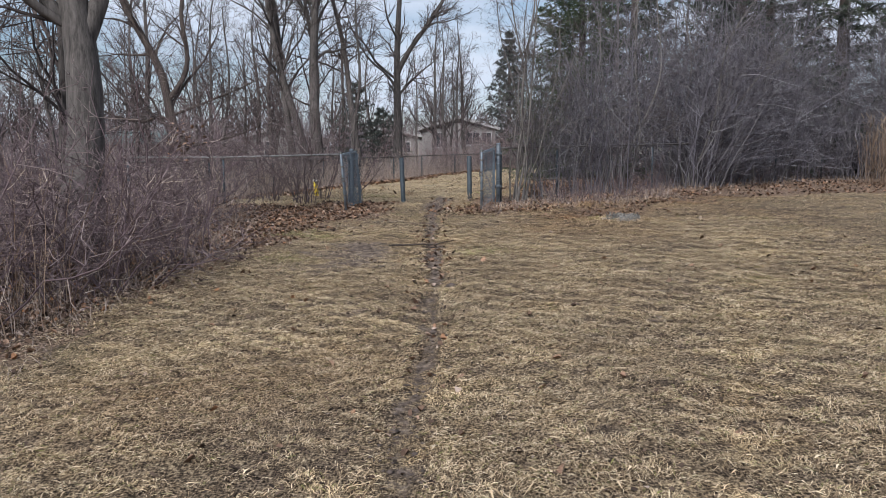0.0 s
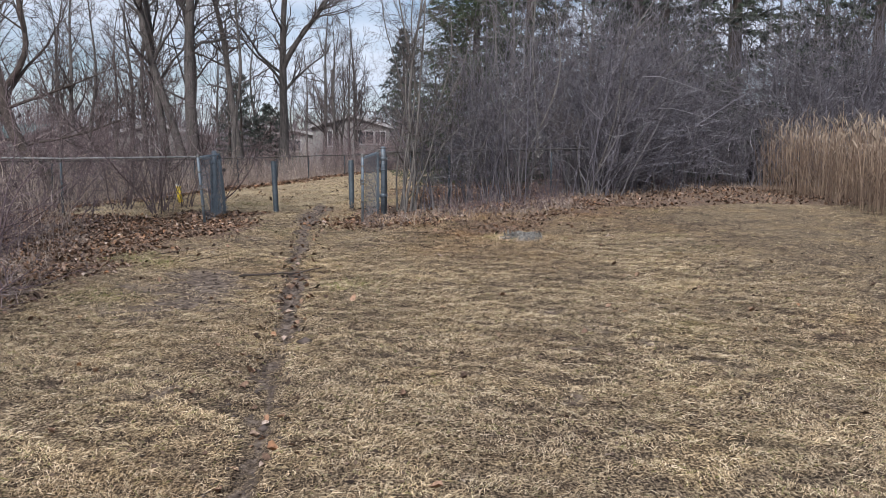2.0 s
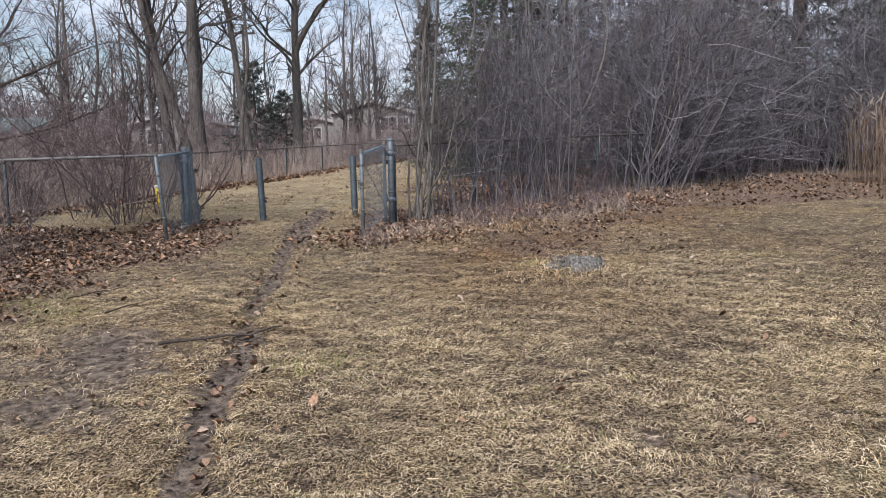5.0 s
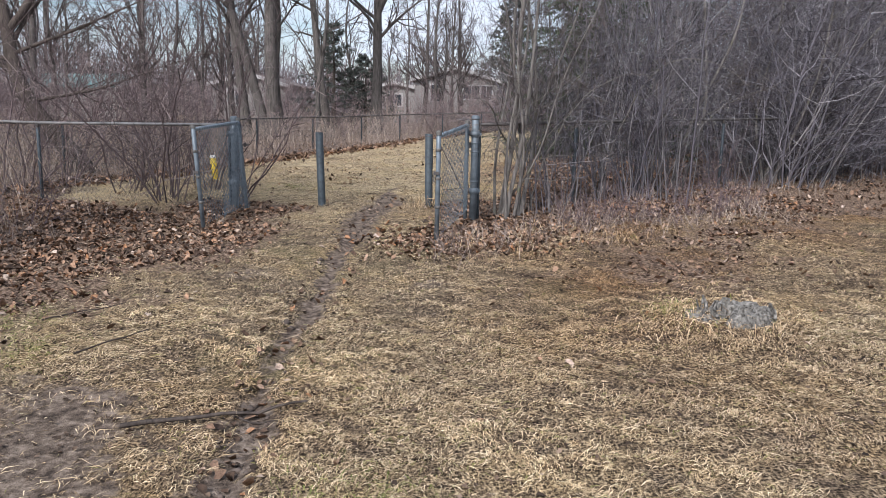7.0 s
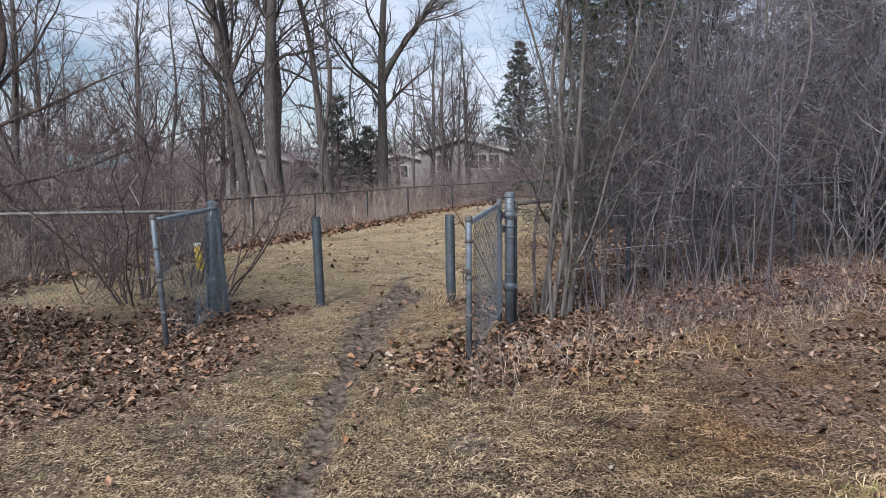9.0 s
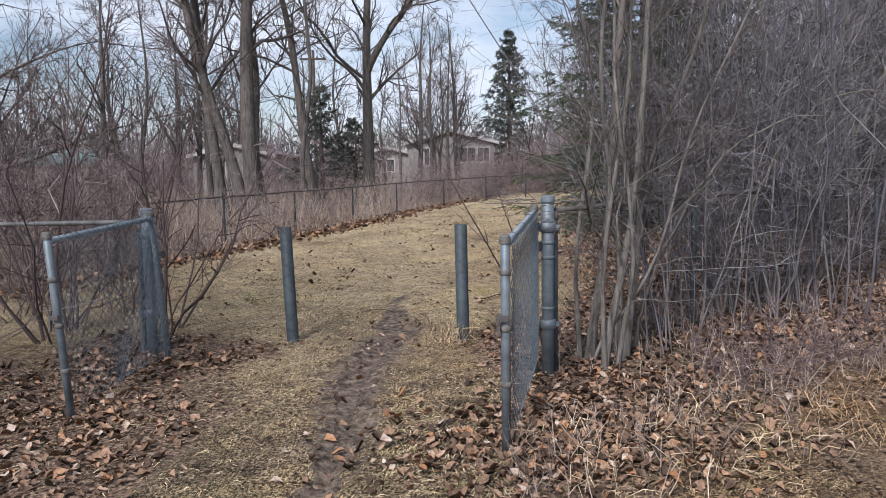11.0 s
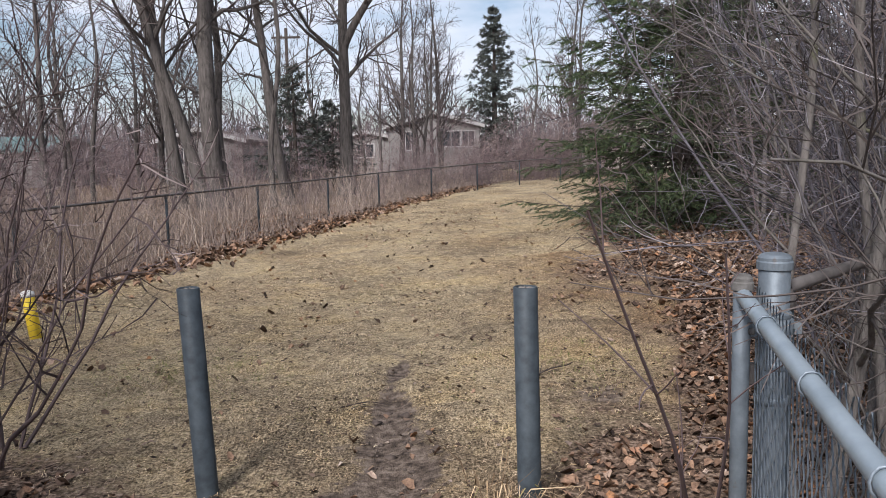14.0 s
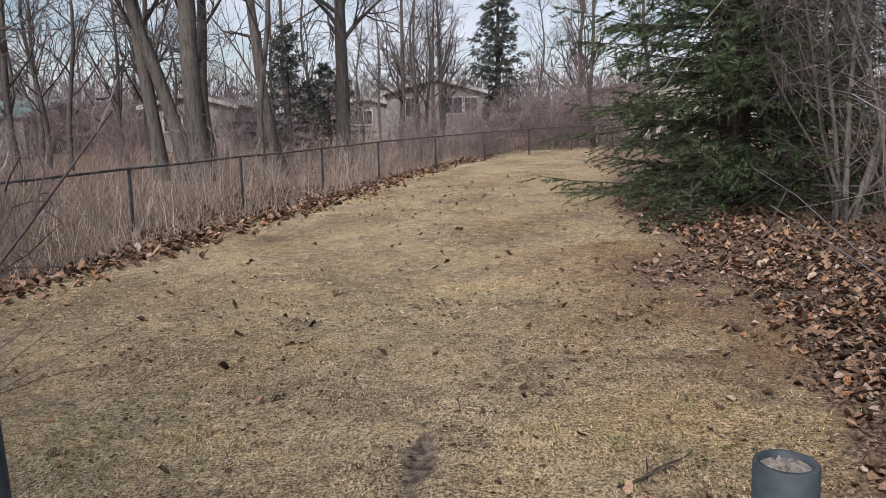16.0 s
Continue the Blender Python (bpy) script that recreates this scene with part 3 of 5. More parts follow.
def gate(hinge, free, label, buckle=0.006, lean=0.0, wire=None):
    """A chain-link gate leaf from its hinge stile to its free stile; each is x, y, bottom, top."""
    hx, hy, hb, ht = hinge
    fx, fy, fb, ft = free
    t = thing("chain_link_gate", label, "gate", (hx, hy, hb), "gate leaves")
    h, f = np.array([0, 0, 0.0]), np.array([fx - hx, fy - hy, fb - hb])
    r = 0.024
    for s, top in ((h, ht - hb), (f, ft - hb)):
        st = part("stile", (cylinder(s[0] + lean / 2, s[1], s[2] - 0.06, top, r, 14, (-lean, 0)), M_STEEL), t)
        part("cap", (post_cap(s[0] - lean / 2, s[1], top, r), M_RUST), st, "rust-brown stile cap")
    drop = 0.045
    top_a, top_b = (-lean / 2, 0, ht - hb - drop), (f[0] - lean / 2, f[1], ft - hb - drop)
    v, q = pipe_between(top_a, top_b, 0.021, 12)
    part("top_rail", smooth(mesh_from("top_rail", v, q, M_RAIL)), t, "sloping pale steel top rail")
    width = float(np.hypot(f[0], f[1]))
    v, q = link_mesh(width - 0.05, ht - hb - 0.06, 0.066, 0.0028 if wire else 0.0023)
    v[:, 0] += 0.025
    v[:, 1] += 0.03 + buckle * np.sin(v[:, 0] * 4.1) * np.sin(v[:, 2] * 3.3)
    v = turn_to(v, (0, 0, 0.05), (f[0], f[1], ft - ht + 0.05))
    v[:, 0] += lean * (0.5 - v[:, 2] / 1.1)
    part("netting", mesh_from("netting", v, q, wire or M_WIRE), t, "woven galvanised chain-link netting")
    if buckle > 0.02:
        v, q = link_mesh(0.8, ht - hb - 0.10)
        v[:, 0] += 0.05
        v[:, 1] += 0.06 + buckle * np.sin(v[:, 0] * 7 + 1) * np.cos(v[:, 2] * 4)
        part("netting_fold", mesh_from("netting_fold", turn_to(v, (0, 0, 0.02), (f[0], f[1], ft - ht + 0.02)), q, wire or M_WIRE), t, "slack fold of netting")
    for s in (0.22, 0.5, 0.78):
        c = np.array(top_a) * (1 - s) + np.array(top_b) * s
        a = np.linspace(0, 6.6, 14)
        d = unit(np.array(top_b) - np.array(top_a))
        e = np.array([-d[1], d[0], 0])
        ring = c + 0.0245 * (np.cos(a)[:, None] * e + np.sin(a)[:, None] * np.array([0, 0, 1])) + d * 0.004 * a[:, None]
        v, q = tubes(ring[None], np.full((1, 14), 0.003), 4)
        part("wire_tie", mesh_from("wire_tie", v, q, M_WIRE), t)
    for z in (0.30, 0.58, 0.86):
        part("tension_band", (band(f[0] + lean * (0.5 - z / 1.1), f[1], f[2] + z, r, 0.030), M_RUST), t)
    for z in (0.28, 0.80):
        bm = lathe([(0.014, -0.03), (0.018, -0.025), (0.018, 0.025), (0.014, 0.03)], (0.035, 0.0, z), 10)
        box_mesh(bm, 0.0, 0.075, -0.006, 0.006, z - 0.014, z + 0.014)
        part("hinge", (bm, M_RAIL_OLD), t, "rusty dark hinge clamp")
    bm = box_mesh(bmesh.new(), f[0] - 0.036, f[0] + 0.01, f[1] - 0.04, f[1] - 0.024, f[2] + 0.62, f[2] + 0.65)
    box_mesh(bm, f[0] - 0.046, f[0] - 0.034, f[1] - 0.044, f[1] - 0.02, f[2] + 0.55, f[2] + 0.66)
    part("latch", (bm, M_RAIL_OLD), t, "rusty fork latch")
    return t


def fence(points, label, height=1.07, rail_mat=None, sag=0.0, pitch=0.075):
    """A chain-link fence along ground points: a post at each, a top rail and netting between."""
    x0, y0 = points[0]
    t = thing("chain_link_fence", label, "fence", (x0, y0, float(gz(x0, y0))))
    o = np.array([x0, y0, float(gz(x0, y0))])
    loc = [np.array([x, y, float(gz(x, y))]) - o for x, y in points]
    for i, a in enumerate(loc):
        part("post", (cylinder(a[0], a[1], a[2] - 0.3, a[2] + height - 0.02, 0.024, 10), M_BOLLARD), t)
        part("post_cap", (lathe([(0.028, -0.04), (0.028, 0.0), (0.02, 0.012), (0.02, 0.02)], (a[0], a[1], a[2] + height - 0.02), 10), M_RAIL_OLD), t)
    for a, b in zip(loc, loc[1:]):
        up = np.array([0, 0, height])
        p = np.linspace(a + up, b + up, 9)
        p[1:-1, 2] += sag * np.array([0.5, 0.8, 1, 1, 0.8, 0.6, 0.3]) * RNG.uniform(-1, 0.4)
        v, f = tubes(p[None], np.full((1, 9), 0.020), 8)
        part("top_rail", smooth(mesh_from("top_rail", v, f, rail_mat or M_RAIL_OLD)), t, "weathered top rail")
        w = float(np.linalg.norm((b - a)[:2]))
        v, f = link_mesh(w, height - 0.03, pitch, 0.0018)
        part("netting", mesh_from("netting", turn_to(v, a, b), f, M_WIRE_OLD), t, "dull chain-link netting")
    return t


LP, RP = (-1.945, 16.60), (1.112, 15.527)
left_post = gate_post(*LP, 1.90, "blue-grey galvanised steel gate post wrapped in netting")
v, f = link_mesh(0.9, 0.94, 0.066, 0.0024)
turn_a = v[:, 0] / 0.085
turn_r = 0.066 + 0.02 * v[:, 0] + v[:, 1] + 0.020 * np.sin(3 * turn_a + 4 * v[:, 2]) * np.sin(5 * v[:, 2]) + 0.03 * np.clip(0.35 - v[:, 2], 0, 1)
v = np.stack([turn_r * np.cos(turn_a), turn_r * np.sin(turn_a), v[:, 2] + 0.02], -1)
part("netting_roll", mesh_from("netting_roll", v, f, M_WIRE_DULL), left_post, "loose end of netting rolled round the post")
gate_post(*RP, 1.985, "blue-grey galvanised steel gate post with hinge clamps")
gate((-1.785, 16.38, 0.76, 1.885), (-1.93, 15.07, 0.68, 1.82), "open chain-link gate leaf with a loose buckled netting", 0.05, 0.09, M_WIRE_DULL)
gate((1.02, 15.52, 0.86, 1.93), (0.711, 14.174, 0.80, 1.835), "open chain-link gate leaf with a blue-grey tube frame")
fence([(-2.0, 16.62), (-4.94, 17.5), (-7.4, 18.3)], "low chain-link fence with a dull grey rail running into shrubs", rail_mat=M_RAIL_GREY)
fence([(1.16, 15.56), (2.44, 16.6), (4.99, 18.5), (7.3, 20.4), (9.6, 22.4), (11.9, 24.4)], "low chain-link fence overgrown by the grey thicket", 1.08)
fence([(-7.45, 18.35), (-6.3, 20.95), (-5.2, 23.8), (-4.09, 26.6), (-3.15, 29.5), (-2.05, 32.5), (-0.95, 35.4), (0.6, 38.4), (2.3, 41.2), (4.2, 44), (6.3, 46.6), (8.6, 49)], "long low chain-link fence beside the grassy lane", 0.95, sag=0.02, pitch=0.11)


def bollard(x, y, top, label, lean=(0, 0)):
    base = float(gz(x, y))
    t = thing("bollard", label, "bollard", (x, y, base), "gateway bollards")
    h = top - base
    r = 0.050
    bm = bmesh.new()
    k = 24
    prof = [(r, -0.3), (r, h - 0.003), (r - 0.003, h), (r - 0.009, h), (r - 0.009, h - 0.02)]
    rings = [[bm.verts.new((rr * math.cos(a * 6.2832 / k) + lean[0] * z / h, rr * math.sin(a * 6.2832 / k) + lean[1] * z / h, z)) for a in range(k)] for rr, z in prof]
    for lo, hi in zip(rings, rings[1:]):
        for a in range(k):
            bm.faces.new((lo[a], lo[(a + 1) % k], hi[(a + 1) % k], hi[a])).smooth = True
    part("pipe", (bm, M_BOLLARD), t)
    bm = bmesh.new()
    ring = [bm.verts.new((lean[0] + (r - 0.008) * math.cos(a * 6.2832 / k), lean[1] + (r - 0.008) * math.sin(a * 6.2832 / k), h - 0.012)) for a in range(k)]
    mid = [bm.verts.new((lean[0] + (r - 0.025) * math.cos(a * 6.2832 / k), lean[1] + (r - 0.025) * math.sin(a * 6.2832 / k), h - 0.006 + 0.006 * math.sin(a * 2.3))) for a in range(k)]
    top_v = bm.verts.new((lean[0], lean[1], h - 0.006))
    for a in range(k):
        b = (a + 1) % k
        bm.faces.new((ring[a], ring[b], mid[b], mid[a]))
        bm.faces.new((mid[a], mid[b], top_v))
    part("concrete_fill", (bm, M_CONCRETE), t, "rough crumbling concrete fill")
    return t


bollard(-0.863, 16.886, 1.725, "slightly leaning grey steel pipe bollard with concrete fill", (-0.035, 0.0))
bollard(0.574, 16.534, 1.751, "upright grey steel pipe bollard with concrete fill", (-0.012, 0.0))


def marker_post(x, y):
    base = float(gz(x, y))
    t = thing("marker_post", "leaning yellow plastic utility marker in dry grass", "marker post", (x, y, base))
    bm = cylinder(0, 0, -0.1, 0.40, 0.055, 18, (-0.06, 0))
    part("sleeve", (bm, M_YELLOW), t)
    part("cap", (lathe([(0.058, -0.02), (0.058, 0.02), (0.03, 0.035)], (-0.06, 0, 0.40)), M_WHITE), t, "pale worn cap")
    return t


marker_post(-3.30, 20.36)


# ---- bare trees ----
def wander_line(rng, base, tip, n, amp):
    """A line from base to tip with bends."""
    s = np.linspace(0, 1, n)[:, None]
    p = np.array(base) * (1 - s) + np.array(tip) * s
    for i in range(3):
        p += amp / (i + 1) * np.sin((i + 1) * np.pi * s) * rng.uniform(-1, 1, 3) * np.array([1, 1, 0.2])
    return p


def bare_tree(seed, trunks, label, limbs=9, kids=9, twigs=8, bark=None, spread=42, lo=0.3, droop=0.05, limb_len=0.42, name="tree", group="", lift=0.03, bend=0.035, fine=1.0):
    """A leafless tree. trunks: (base offset, tip offset, base radius, tip radius) in metres from its foot, each a stem of its own."""
    rng = np.random.default_rng(seed)
    bark = bark or M_BARK
    foot = trunks[0][0]
    t = thing(name, label, "tree", foot, group)
    limb_p, limb_r = [], []
    for base, tip, r0, r1 in trunks:
        n = 16
        p = wander_line(rng, np.array(base) - foot, np.array(tip) - foot, n, bend * np.linalg.norm(np.array(tip) - base))
        grounded = abs(base[2] - foot[2]) < 0.6
        if grounded:
            main = p.copy()
            p[0, 2] -= 0.25
        else:
            near = main[np.argmin(np.linalg.norm(main - p[0], axis=1))]
            p += (near - p[0]) * (1 - np.linspace(0, 1, n)[:, None])
        s = np.linspace(0, 1, n)
        r = r0 + (r1 - r0) * s ** 0.85 + grounded * r0 * 0.45 * np.exp(-s * 26)
        v, f = tubes(p[None], r[None], 10, 0.035, rng)
        part("trunk", smooth(mesh_from("trunk", v, f, bark)), t)
        q, rr = sprout(rng, p[None], r[None], limbs, lo, 0.97, limb_len, spread, 9, 0.18, lift, 0.42, 0.2)
        limb_p.append(q)
        limb_r.append(rr)
        limb_p.append(grow(rng, p[-1:], p[-1:] - p[-3:-2], [1.6 + 6 * r1], 9, 0.12, lift))
        limb_r.append(r1 * np.linspace(1, 0.2, 9)[None])
    p, r = np.concatenate(limb_p), np.concatenate(limb_r)
    for one, rr in zip(p, r):
        v, f = tubes(one[None], rr[None], 5)
        part("limb", smooth(mesh_from("limb", v, f, bark)), t)
    p2, r2 = sprout(rng, p, r, kids, 0.10, 0.98, 0.55, 45, 5, 0.2, droop, 0.55, 0.3, 0.006 * fine)
    p3, r3 = sprout(rng, p2, r2, twigs, 0.08, 0.98, 0.5, 42, 4, 0.15, droop, 0.6, 0.5, 0.0045 * fine)
    pair = join(tubes(p2, r2, 3), ribbons(p3, r3 * 2.2, rng))
    part("crown", mesh_from("crown", *pair, M_TWIG_TREE), t, "fine bare twigs", "stuff")
    return t


def on_ground(x, y):
    return np.array([x, y, float(gz(x, y))])


def stem(x, y, tx, ty, tz, r0, r1):
    return (on_ground(x, y), np.array([tx, ty, tz]), r0, r1)


bare_tree(1, [stem(-5.25, 11.0, -5.3, 11.15, 8.8, 0.30, 0.11), (np.array([-5.2, 11.0, 3.5]), np.array([-4.2, 11.5, 8.5]), 0.15, 0.06), (np.array([-5.22, 11.0, 3.3]), np.array([-6.9, 10.6, 6.4]), 0.11, 0.05)],
          "massive grey-barked tree forking above the brambles", 9, 9, 8, lo=0.35)
bare_tree(2, [stem(-6.0, 21.5, -9.2, 22.2, 7.0, 0.17, 0.06), (np.array([-7.3, 21.8, 3.5]), np.array([-7.0, 22.5, 8.0]), 0.08, 0.04), (np.array([-6.6, 21.65, 2.1]), np.array([-4.5, 22.2, 2.9]), 0.04, 0.012), (np.array([-7.0, 21.75, 2.9]), np.array([-4.9, 21.3, 3.9]), 0.04, 0.012)],
          "dark crooked tree leaning over the overgrown fence", 12, 9, 8, M_BARK_DARK, lo=0.2, bend=0.08)
bare_tree(3, [stem(-5.95, 37.5, -5.5, 37.5, 13.0, 0.30, 0.12), stem(-6.3, 37.4, -9.4, 37.2, 13.0, 0.21, 0.08)], "tall grey-brown tree with a straight and a leaning trunk", 12, 9, 8, lo=0.35)
bare_tree(4, [stem(-7.2, 37.8, -8.9, 37.6, 12.0, 0.21, 0.09)], "tall tree with a leaning grey-brown trunk", 12, 9, 8, lo=0.35)
bare_tree(5, [stem(-3.9, 38.3, -6.2, 38.6, 12.5, 0.18, 0.07), stem(-6.1, 39.5, -6.9, 39.7, 12, 0.17, 0.07)], "leaning twin-stemmed tree behind the lane fence", 11, 9, 8, lo=0.3)
bare_tree(6, [stem(-2.5, 42.5, -2.3, 42.6, 14.5, 0.27, 0.08), (np.array([-2.4, 42.5, 6.0]), np.array([1.3, 42.3, 12.0]), 0.16, 0.06)],
          "tall forked tree with grey bark beside the lane", 11, 9, 8, lo=0.2)
bare_tree(7, [stem(-4.2, 37.2, -4.05, 37.2, 9.5, 0.10, 0.04)], "slender young bare tree beside the lane fence", 12, 8, 6, lo=0.2)


# ---- thickets ----
def shrub_mesh(seed, height, stems, radius, lean, kids, twigs, mat, r0=0.014, wander=0.07, up=0.05, lo=0.2, fat=1.0, solid=False, reach=0.32, stem_mat=None, angle=48, pale=3):
    """The meshes of one shrub: each stem, and the joined fine twigs."""
    rng = np.random.default_rng(seed)
    a, d = rng.uniform(0, 6.283, stems), radius * np.sqrt(rng.uniform(0, 1, stems))
    start = np.stack([d * np.cos(a), d * np.sin(a), np.full(stems, -0.08)], -1)
    tilt = np.radians(lean) * rng.uniform(0.1, 1.0, stems)
    b = a + rng.normal(0, 0.7, stems)
    way = np.stack([np.sin(tilt) * np.cos(b), np.sin(tilt) * np.sin(b), np.cos(tilt)], -1)
    ln = height * rng.uniform(0.5, 1.08, stems)
    p = grow(rng, start, way, ln, 9, wander, up)
    r = r0 * rng.uniform(0.45, 1.35, (stems, 1)) * np.linspace(1, 0.3, 9)
    p2, r2 = sprout(rng, p, r, kids, lo, 0.98, reach, angle, 5, 0.22, 0.03, 0.42 if solid else 0.6, 0.4, 0.0032 * fat)
    p3, r3 = sprout(rng, p2, r2, twigs, 0.1, 0.98, 0.5, 52, 3, 0.22, 0.01, 0.65, 0.5, 0.0026 * fat)
    main = [smooth(mesh_from("stem", *tubes(p[i:i + 1], r[i:i + 1], 4), (stem_mat or mat) if i % 5 < pale else mat)) for i in range(stems)]
    fine = mesh_from("brush", *join(tubes(p2, r2, 3) if solid else ribbons(p2, r2 * 2, rng), ribbons(p3, r3 * 2, rng)), mat)
    return main, fine


def shrub(kinds, seed, x, y, scale, turn, label, group="", tall=1.0):
    main, fine = kinds[seed % len(kinds)]
    t = thing("shrub", label, "shrub", (x, y, float(gz(x, y)) - 0.03), group)
    t.rotation_euler = (0, 0, turn)
    t.scale = (scale, scale, scale * tall * (0.9 + 0.2 * math.sin(seed * 2.1)))
    for one in main:
        part("stem", one, t)
    part("brush", fine, t, "fine bare twigs", "stuff")
    return t


rng = np.random.default_rng(21)
TALL = [shrub_mesh(100 + i, 6.0, 16, 0.75, 20, 11, 6, M_TWIG_GREY, 0.0130, 0.115, 0.03, lo=0.08, fat=1.25, stem_mat=M_STEM, reach=0.34, angle=55, pale=2) for i in range(5)]
SLIM = [shrub_mesh(105 + i, 5.2, 14, 0.45, 16, 11, 7, M_TWIG_GREY, 0.0120, 0.10, 0.03, lo=0.14, fat=0.85, solid=True, reach=0.30, stem_mat=M_STEM, angle=52, pale=3) for i in range(4)]
made = 0
while made < 92:
    # a band that runs back from the gate along the fence and past the reeds
    u, w = rng.uniform(0, 1), rng.uniform(0, 1) ** 1.5
    x = 1.9 + 19 * u
    y = float(np.interp(x, [1.1, 4, 9.5, 12, 14, 21], [15.7, 17.9, 22.4, 24.4, 24.0, 22.6])) + 4.6 * w - 0.55
    if x < right_edge(y) + (2.3 if y > 18 else 1.3) or (2.5 < x < 6.9 and y > 21.5):
        continue
    made += 1
    shrub(SLIM if x < 5.0 and y < 21 else TALL, made, x, y, rng.uniform(0.7, 1.12) * (1.05 if x > 8.5 else 1), rng.uniform(0, 6.28), "tall dense thicket shrub with bare grey stems", "thicket shrubs")
FINE = [shrub_mesh(110 + i, 5.0, 11, 0.5, 20, 8, 6, M_TWIG_RED, 0.010, 0.1, 0.03, lo=0.15, fat=0.9, solid=True, reach=0.28) for i in range(2)]
for i, (x, y, k) in enumerate(((2.45, 16.6, 0.9), (2.1, 15.95, 0.65))):
    shrub(SLIM, i, x, y, k, 2.1 * i, "upright grey stems crowding the gate post", "gate shrubs")
for i, (x, y, k) in enumerate(((3.9, 20.9, 0.62), (4.5, 20.3, 0.8), (4.9, 22.2, 0.7))):
    shrub(FINE, i, x, y, k, 1.3 * i, "bare brown shrub standing beside the lane", "lane shrubs")
FRINGE = [shrub_mesh(130 + i, 1.6, 14, 0.45, 34, 6, 4, M_BRAMBLE, 0.006, 0.13, 0.0, fat=1.2) for i in range(3)]
for i in range(20):
    u = rng.uniform(0, 1) ** 1.2
    x = 1.75 + u * 10.2
    y = 15.85 + 0.76 * (x - 1.1) + rng.uniform(-0.3, 0.9)
    shrub(FRINGE, i, x, y, rng.uniform(0.35, 0.75), rng.uniform(0, 6.28), "low thin brown shoots at the foot of the thicket", "thicket shoots")
for i in range(12):
    x = rng.uniform(1.9, 4.6)
    shrub(FRINGE, i, x, 14.9 + 0.45 * (x - 1.9) + rng.uniform(-0.4, 0.5), rng.uniform(0.3, 0.6), rng.uniform(0, 6.28), "low brown shoots in the leaf drift", "drift shoots")
LOW = [shrub_mesh(140 + i, 2.3, 13, 0.4, 42, 9, 5, M_BRAMBLE, 0.009, 0.17, 0.0, fat=1.15, solid=True, angle=58) for i in range(4)]
for i in range(48):
    y = rng.uniform(4.8, 17.0)
    x = float(weed_edge(y)) - 0.45 - 4.0 * rng.uniform(0, 1) ** 1.2
    if y > 15.4 and x > -3.2:
        x -= 1.6
    shrub(LOW, i, x, y, rng.uniform(0.7, 1.2) * (0.55 if y > 11.5 else 1), rng.uniform(0, 6.28), "tangled reddish-brown bramble bush with bare canes", "bramble bushes")
HEDGE = [shrub_mesh(160 + i, 3.0, 14, 0.6, 26, 8, 4, M_TWIG_RED, 0.012, fat=1.7) for i in range(3)]
for i in range(46):
    u = rng.uniform(0, 1)
    x, y = -1.6 + 10 * u + rng.uniform(-2.2, -0.1), 36.0 + 16 * u + rng.uniform(0, 2.5)
    shrub(HEDGE, i, x, y, rng.uniform(0.5, 0.95), rng.uniform(0, 6.28), "reddish-brown leafless hedge shrub along the fence", "hedge shrubs")
for i in range(48):
    x, y = rng.uniform(-22, -4.6), rng.uniform(17.8, 48)
    if x < float(left_edge(y)) - 1.6 and y > 16.7 - 0.35 * (x + 1.8):
        shrub(HEDGE, i, x, y, rng.uniform(0.65, 1.15), rng.uniform(0, 6.28), "bare brown shrub in the weedy field", "field shrubs")
for i in range(52):
    shrub(HEDGE, i, rng.uniform(-34, 4.5), rng.uniform(50, 63), rng.uniform(1.0, 1.8), rng.uniform(0, 6.28), "bare brown shrub in front of the houses", "garden shrubs")
for i in range(26):
    u = (i % 13) / 12
    shrub(HEDGE, i, 5.2 + 6.4 * u + rng.uniform(-0.5, 0.5), 47 + 8 * u + rng.uniform(-1, 3), rng.uniform(0.9, 1.45), rng.uniform(0, 6.28), "reddish-brown leafless hedge shrub at the lane's end", "hedge shrubs")
SPRAY = [shrub_mesh(185 + i, 5.4, 9, 0.28, 30, 12, 7, M_TWIG_DARK, 0.0115, 0.12, 0.01, 0.12, fat=0.85, solid=True, reach=0.32, angle=44) for i in range(3)]
for i, (x, y, k) in enumerate(((-3.3, 17.75, 0.85), (-2.9, 18.6, 0.7), (-4.2, 18.6, 0.9), (-5.3, 18.9, 0.85), (-6.6, 19.6, 0.95), (-4.0, 20.6, 0.8), (-8.2, 19.9, 1.0))):
    shrub(SPRAY, i, x, y, k, 1.7 * i, "tall dark bare shrub with fine arching branches behind the fence", "fence shrubs")
BUSH = [shrub_mesh(180, 3.4, 10, 0.22, 42, 10, 7, M_TWIG_DARK, 0.0125, 0.13, 0.02, 0.2), shrub_mesh(181, 2.0, 7, 0.1, 54, 8, 5, M_TWIG_DARK, 0.0145, 0.1, 0.0)]
shrub(BUSH, 0, -3.05, 17.35, 1.0, 0.4, "dark reddish bush with arching stems beside the gate")
shrub(BUSH, 1, -2.2, 17.5, 1.3, 2.2, "sprawling bare bush rising behind the gate post")
shrub(BUSH, 0, -5.6, 18.1, 0.95, 2.4, "dark bare bush with arching stems at the fence")
shrub(BUSH, 0, -4.3, 19.4, 0.8, 4.0, "bare arching bush behind the front fence")


